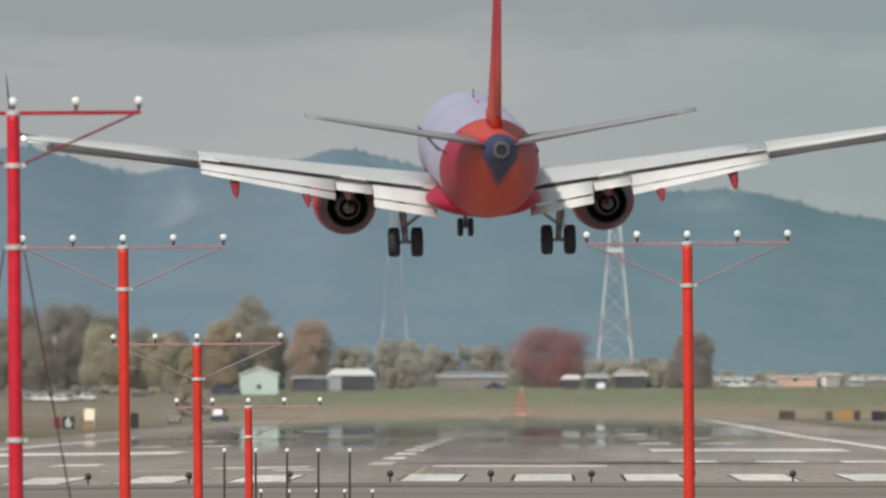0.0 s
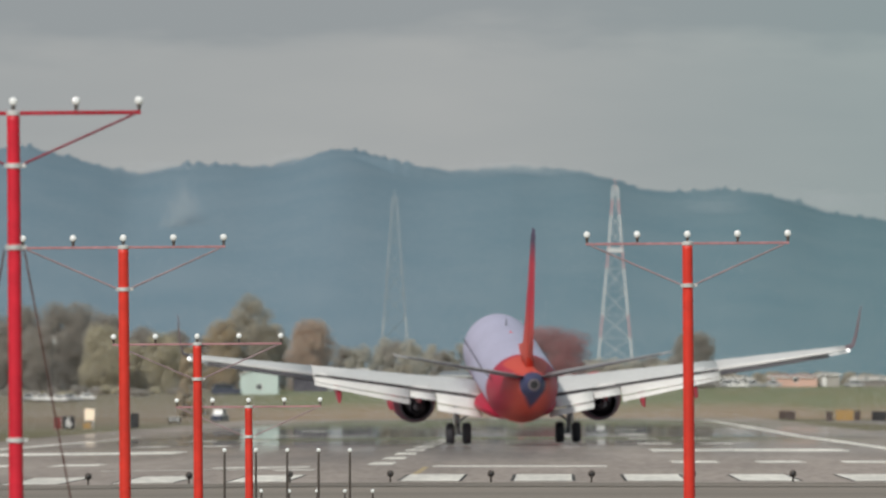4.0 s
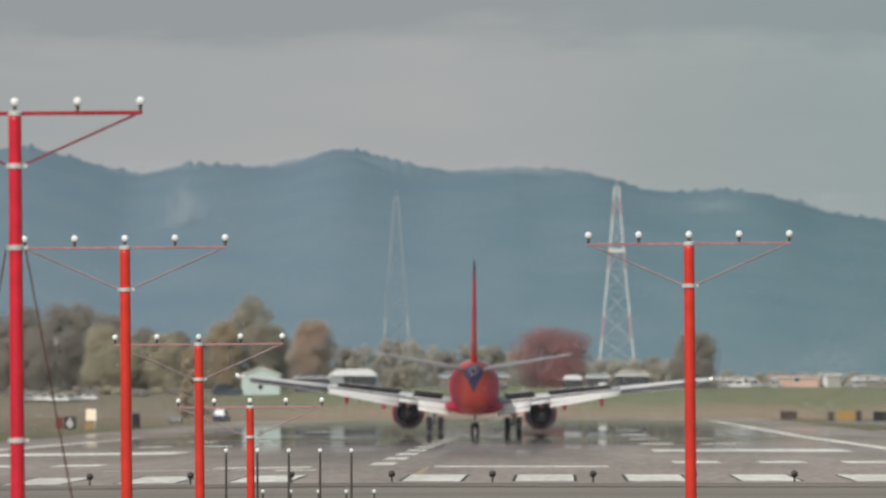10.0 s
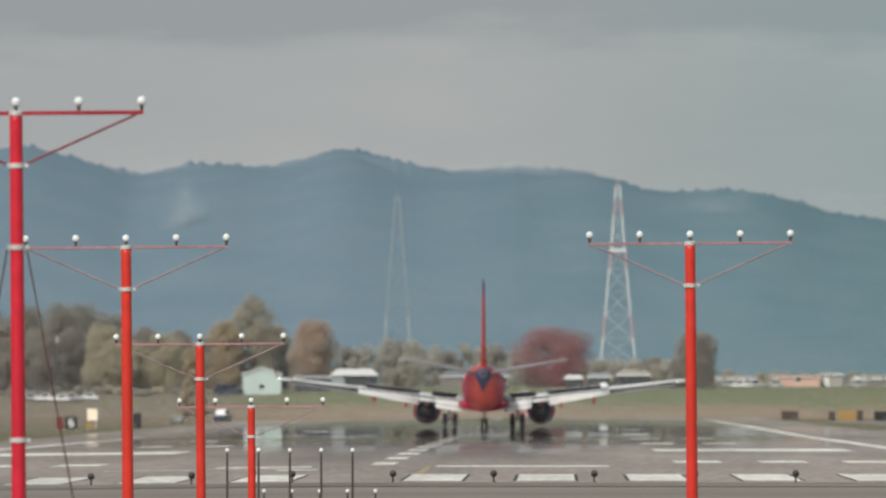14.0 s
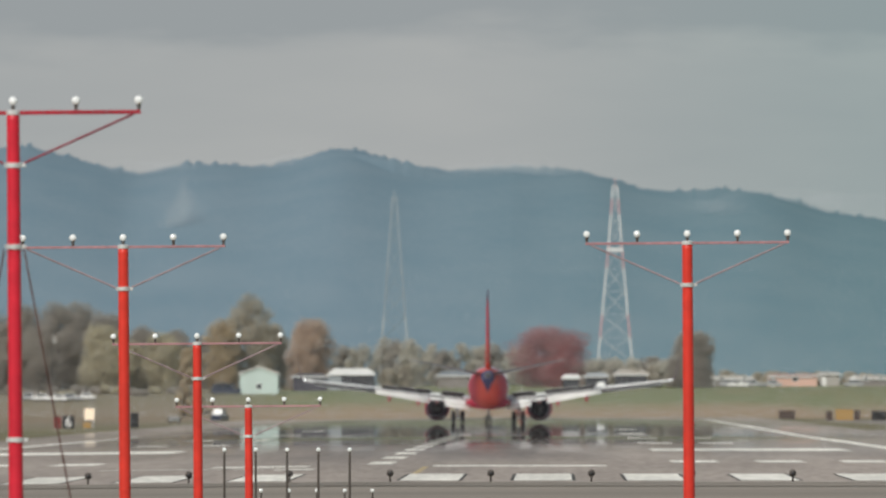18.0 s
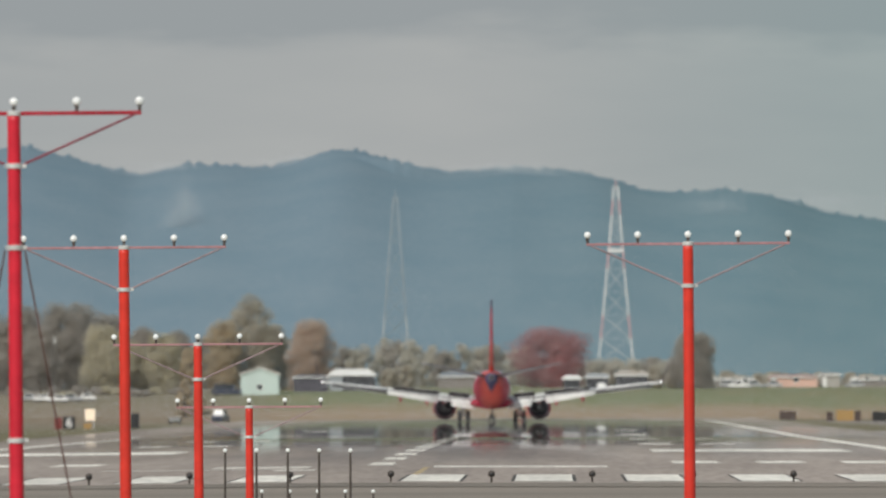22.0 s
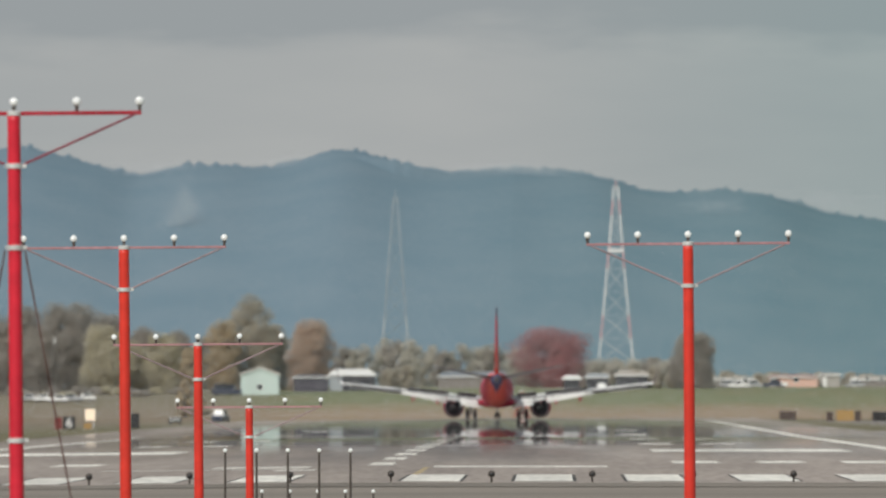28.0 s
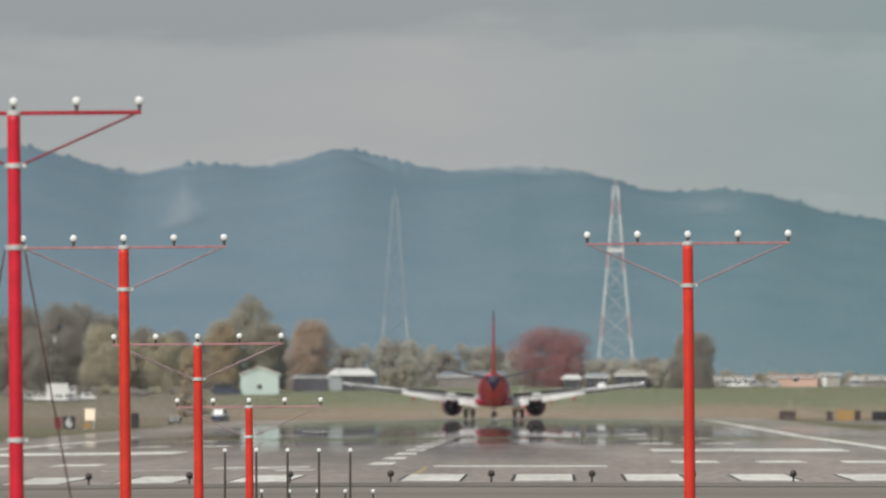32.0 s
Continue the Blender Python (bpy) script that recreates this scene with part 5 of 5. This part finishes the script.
def sign(x, y, w, h, face, label, number="", lift=0.12):
    t = thing("airfield_sign", label, "sign", pose(x, y, land(x, y)), "airfield signs")
    part("panel", box(-w / 2, w / 2, -0.12, 0.12, lift, h, 0.03), face, t)
    part("frame", box(-w / 2 - 0.04, w / 2 + 0.04, -0.09, 0.09, h - 0.01, h + 0.05, 0.01), M_SIGN_BACK, t)
    for s in (-1, 1):
        part("leg", tube((s * w * 0.35, 0, -0.05), (s * w * 0.35, 0, lift + 0.05), 0.05), M_STEEL, t)
    if number:
        cu = bpy.data.curves.new("digit", "FONT")
        cu.body, cu.size, cu.align_x, cu.align_y, cu.extrude, cu.offset = number, h * 0.98, "CENTER", "CENTER", 0.01, 0.02
        tmp = bpy.data.objects.new("digit", cu)
        scene.collection.objects.link(tmp)
        me = bpy.data.meshes.new_from_object(tmp.evaluated_get(bpy.context.evaluated_depsgraph_get()))
        bpy.data.objects.remove(tmp)
        me.materials.clear()
        me.materials.append(M_TRIM)
        o = new("digit", me)
        o.parent = t
        o.matrix_basis = pose(0, -0.135, lift + (h - lift) / 2, 90, 0, 0)
        o["label"] = "white digit"
    return t


sign(-51.75, 2130, 1.3, 1.45, M_SIGN_BLACK, "black distance sign with a white digit beside the runway", "6")
sign(-52.85, 2128, 0.75, 1.35, M_SIGN_RED, "dark red sign beside the distance sign")
sign(-50.0, 2140, 0.85, 0.75, M_SIGN_YELLOW, "small yellow sign in the grass")
sign(-50.9, 2190, 1.1, 2.3, M_SIGN_LIT, "tall lit cream sign in the grass", lift=1.0)
sign(-40.0, 1905, 0.8, 1.75, M_SIGN_BLACK, "dark narrow sign seen from behind")
sign(34.9, 3000, 2.5, 1.55, M_SIGN_BACK, "dark brown sign panel beside the taxiway")
sign(41.2, 3000, 1.0, 1.45, M_SIGN_BACK, "narrow dark brown sign beside the taxiway")
sign(43.5, 3000, 2.6, 1.75, M_SIGN_YELLOW, "yellow-orange sign panel beside the taxiway")
sign(45.4, 3000, 0.9, 1.6, M_SIGN_BACK, "narrow dark sign beside a yellow one")
sign(48.7, 3000, 2.3, 1.5, M_SIGN_BLACK, "black sign panel beside the taxiway")


def glide_unit(x, y, label):
    """A low light box on legs."""
    t = thing("glide_path_light", label, "airfield light", pose(x, y, land(x, y)))
    part("housing", box(-0.75, 0.75, -0.4, 0.4, 0.7, 1.25, 0.05), M_SIGN_BLACK, t)
    part("hood", box(-0.82, 0.82, -0.55, 0.45, 1.25, 1.33, 0.02), M_STEEL, t)
    for sx in (-0.6, 0.6):
        for sy in (-0.3, 0.3):
            part("leg", tube((sx, sy, -0.05), (sx * 0.85, sy, 0.72), 0.06), M_SIGN_BLACK, t)
    for sx in (-0.4, 0.0, 0.4):
        part("lens", turned((sx, -0.4, 0.98), (0, -1, 0), [(0, 0.13), (0.03, 0.12)], 14), M_LAMP, t)
    return t


def street_lamp(x, y, height):
    """A tall lamp post among the trees; only its pale head stands out."""
    t = thing("street_lamp", "pale lamp head on a tall grey post among trees", "street lamp", pose(x, y, land(x, y)))
    part("post", turned((0, 0, 0), (0, 0, 1), [(0, 0.14), (0.5, 0.12), (height, 0.07)], 12), M_LEAD, t)
    part("base_flange", turned((0, 0, 0), (0, 0, 1), [(-0.05, 0.26), (0.06, 0.26), (0.1, 0.16)], 12), M_LEAD, t)
    arm = part("arm", tube((0, 0, height - 0.1), (0.5, -0.1, height + 0.15), 0.05), M_LEAD, t)
    part("lamp_head", box(0.32, 0.52, -0.2, 0.1, height - 0.75, height + 0.65, 0.05), M_LAMP, arm, "pale lamp head")


M_LEAD = mat("post_grey_metal", (0.16, 0.15, 0.14), 0.6, 0.2, 0.2, 3)
street_lamp(-101.0, 4022, 11.6)
glide_unit(-44.1, 2320, "black glide path light box on legs")


M_TOWER = mat("tower_faded_red_paint", (0.50, 0.12, 0.10), 0.6, vary=0.2, scale=2)


def end_tower(x, y):
    """Orange-red frame with two lamps past the runway's far end."""
    t = thing("end_light_tower", "orange-red lamp tower past the runway end", "light tower", pose(x, y, land(x, y)))
    h = 4.9
    for sx in (-1, 1):
        for sy in (-1, 1):
            part("leg", tube((sx * 1.5, sy * 0.9, -0.1), (sx * 0.45, sy * 0.4, h), 0.11, 0.08, 8), M_TOWER, t)
    for z in (0.9, 2.2, 3.5, 4.7):
        w = 1.5 - 1.05 * z / h
        part("panel", box(-w, w, -0.95 + 0.1 * z, -0.86 + 0.1 * z, z - 0.28, z + 0.3, 0.02), M_TOWER, t)
    for sx in (-0.5, 0.5):
        part("lamp", ball((sx, -1.1, 0.55), 0.26), M_LAMP, t, "bright white lamp")
    part("rod", tube((0, 0, h - 0.2), (0, 0, h + 1.4), 0.08, 0.05), M_TRIM, t)


end_tower(-6.6, 3978)


# ---- tyre smoke: clouds of fine grains that drift off downwind ----
M_SMOKE = mat("tyre_smoke", (0.70, 0.71, 0.71), 1.0, vary=0.05, scale=0.5, specular=0.0)


def grains(name, c, grain, material, seed):
    """One mesh of fine floating grains about the centres c."""
    rng = np.random.default_rng(seed)
    count = len(c)
    g = grain * (0.6 + 0.8 * rng.random(count))[:, None]
    u, v = rng.normal(size=(2, count, 3))
    u /= np.linalg.norm(u, axis=1)[:, None]
    v -= u * (u * v).sum(1)[:, None]
    v /= np.linalg.norm(v, axis=1)[:, None]
    pts = np.stack([c + u * g, c + (v * 0.87 - u * 0.5) * g, c - (v * 0.87 + u * 0.5) * g], 1).reshape(-1)
    me = bpy.data.meshes.new(name)
    me.vertices.add(count * 3)
    me.vertices.foreach_set("co", pts)
    me.loops.add(count * 3)
    me.loops.foreach_set("vertex_index", np.arange(count * 3))
    me.polygons.add(count)
    me.polygons.foreach_set("loop_start", np.arange(count) * 3)
    me.update()
    me.validate()
    me.materials.append(material)
    return new(name, me)


def puff(name, radius, tall, count, grain, seed):
    rng = np.random.default_rng(seed)
    c = rng.normal(size=(count, 3)) * np.array([radius, radius * 0.8, tall])
    c[:, 2] += 0.35 * tall * np.sin(c[:, 0] * 1.7 / radius + seed)
    c[:, 0] += 0.3 * radius * np.sin(c[:, 2] * 2.1 / tall + seed * 2)
    return tagged(grains(name, c, grain, M_SMOKE, seed), "grey-white puff of tyre smoke over the runway", "smoke", "tyre smoke", "stuff")


M_HAZE = mat("airborne_haze", (0.58, 0.59, 0.61), 1.0, vary=0.04, scale=0.05, specular=0.0)


def haze(y0, y1, spread, tall, count, grain, seed):
    """Haze grains between two distances, thickest near the ground."""
    rng = np.random.default_rng(seed)
    y = rng.uniform(y0, y1, count)
    x = rng.uniform(-1, 1, count) * spread * y - 0.0057 * y
    z = rng.exponential(tall, count) + 0.1
    keep = z < 3.2 * tall
    c = np.stack([x, y, z], 1)[keep]
    c[:, 2] += np.array([zg(v) if v > 3975 else zr(v) for v in c[:, 1]])
    return tagged(grains("low_haze", c, grain, M_HAZE, seed), "thin bluish haze hanging low over the airfield", "haze", "low haze", "stuff")


haze(3300, 3950, 0.0245, 9.0, 210000, 0.034, 71)
haze(1210, 1460, 0.0245, 3.0, 110000, 0.0105, 72)


M_MIST = mat("hill_mist", (0.62, 0.64, 0.65), 1.0, vary=0.04, scale=0.1, specular=0.0)
for mx, my, mz, w, h, count in ((-12, 4790, 58.5, 8.0, 1.5, 4200), (-2, 4790, 57.0, 6.0, 1.2, 1600), (-88, 4700, 48.5, 2.4, 3.6, 2300), (39, 4740, 50.5, 4.0, 2.2, 1100), (-62, 4790, 61.5, 5.0, 1.2, 1000), (66, 4795, 52.5, 8.0, 1.4, 1800), (-96, 4790, 60.0, 7.0, 1.2, 1200)):
    cloud = puff("hill_mist", w, h, count * 10, 0.036, int(w * 10 + mx) + 900)
    cloud.data.materials[0] = M_MIST
    cloud.matrix_basis = pose(mx, my, mz)
    tagged(cloud, "thin pale mist clinging to the wooded ridge", "mist", "ridge mist")

PUFFS = []
rng = random.Random(11)
for k in range(60):
    born = 4.3 + 0.024 * k                               # seconds; the wheels roll on while it smokes
    gear = 3.4 + 0.9 * rng.random() if k % 9 else -2.7
    size = 0.9 + 1.6 * rng.random()
    PUFFS.append((puff("tyre_smoke", size, size * 0.6, 15000, 0.0096, 300 + k), born, gear, 1.7 + 2.9 * rng.random(), 0.1 + 1.75 * rng.random() ** 1.7, rng.uniform(-3, 6)))


# ---- what moves ----
def motions():
    walk(aircraft, [(t, pose(side * d / 35400.0, d, zr(d) + h, pitch, roll, yaw)) for t, d, side, h, yaw, pitch, roll in FLIGHT])
    sink = ((0, 0.0), (2, -0.2), (3, -0.9), (3.9, -0.9), (4.3, -0.3), (4.7, 0.3), (5.3, 0.9), (6, 1.3), (9, 2.0), (32, 2.0))
    for o, s in wing_parts:
        walk(o, [(t, droop(s, a)) for t, a in sink])
    # seconds, tailplane nose up, elevator up: held up through the flare, then eased to keep the nose on the ground
    tail = ((0, -1.5, 2), (1, -2, 2), (2, -3.5, 3), (3, -6, 3), (4.2, -7, 6), (5.5, -6, 10), (8.7, -6, 10), (9.6, -1, 1), (10.3, 0.5, -2), (14, 0.5, -2), (17, -3, 3), (22, -5, 5), (32, -5, 5))
    for o in tailplanes:
        walk(o, [(t, trim(a)) for t, a, _ in tail])
    for o, s in elevators:
        walk(o, [(t, trim(a) @ elevate(s, e)) for t, a, e in tail])
    for o, m, s in spoilers:
        up = m @ pose(0, 0, 0, -35, 0, 0)
        walk(o, [(t, droop(s, a) @ (m if t < 5 else up)) for t, a in sink])
    for o in gear_parts:                                 # the legs hang long in flight and sink in under load
        walk(o, [(0, pose(0, 0, -SAG)), (4.2, pose(0, 0, -SAG)), (4.9, pose(0, 0, -0.12)), (5.8, pose(0, 0, 0)), (32, pose(0, 0, 0))])
    walk(box_truck, [(t, pose(x, 4021, land(x, 4021))) for t, x in ((0, -280.78), (14.22, -200.0), (32, -99.02))])
    walk(road_car, [(t, pose(x, 4101, zg(4101))) for t, x in ((0, 16.0), (22.6, 16.0), (23.8, 19.0), (25, 25.6), (26.5, 35.2), (28, 45.2), (29, 51.8), (30, 58.8), (31, 65.9), (32, 73.0))])
    for o, born, gear, drift, lift, along in PUFFS:
        d = 1066 + 73.0 * (born - 4.3)
        x = -2.6 - 0.9 * (born - 4.3) + gear
        low = zr(d)
        rows = [(0, pose(x, d, low - 9)), (born - 0.1, pose(x, d, low - 9)), (born + 0.05, pose(x, d + 4, low + 0.5))]
        for step in (0.6, 1.4, 2.6, 4.2, 7.0, 12.0):
            rows.append((born + step, pose(x + drift * step * (0.5 + 0.42 * step), d + 6 + along * step, low + 0.6 + 1.9 * lift * (1 - math.exp(-2.2 * step)) + lift * step * 0.9)))
        rows.append((32, pose(x + 420, d + 30, low + 25)))
        walk(o, rows)


motions()
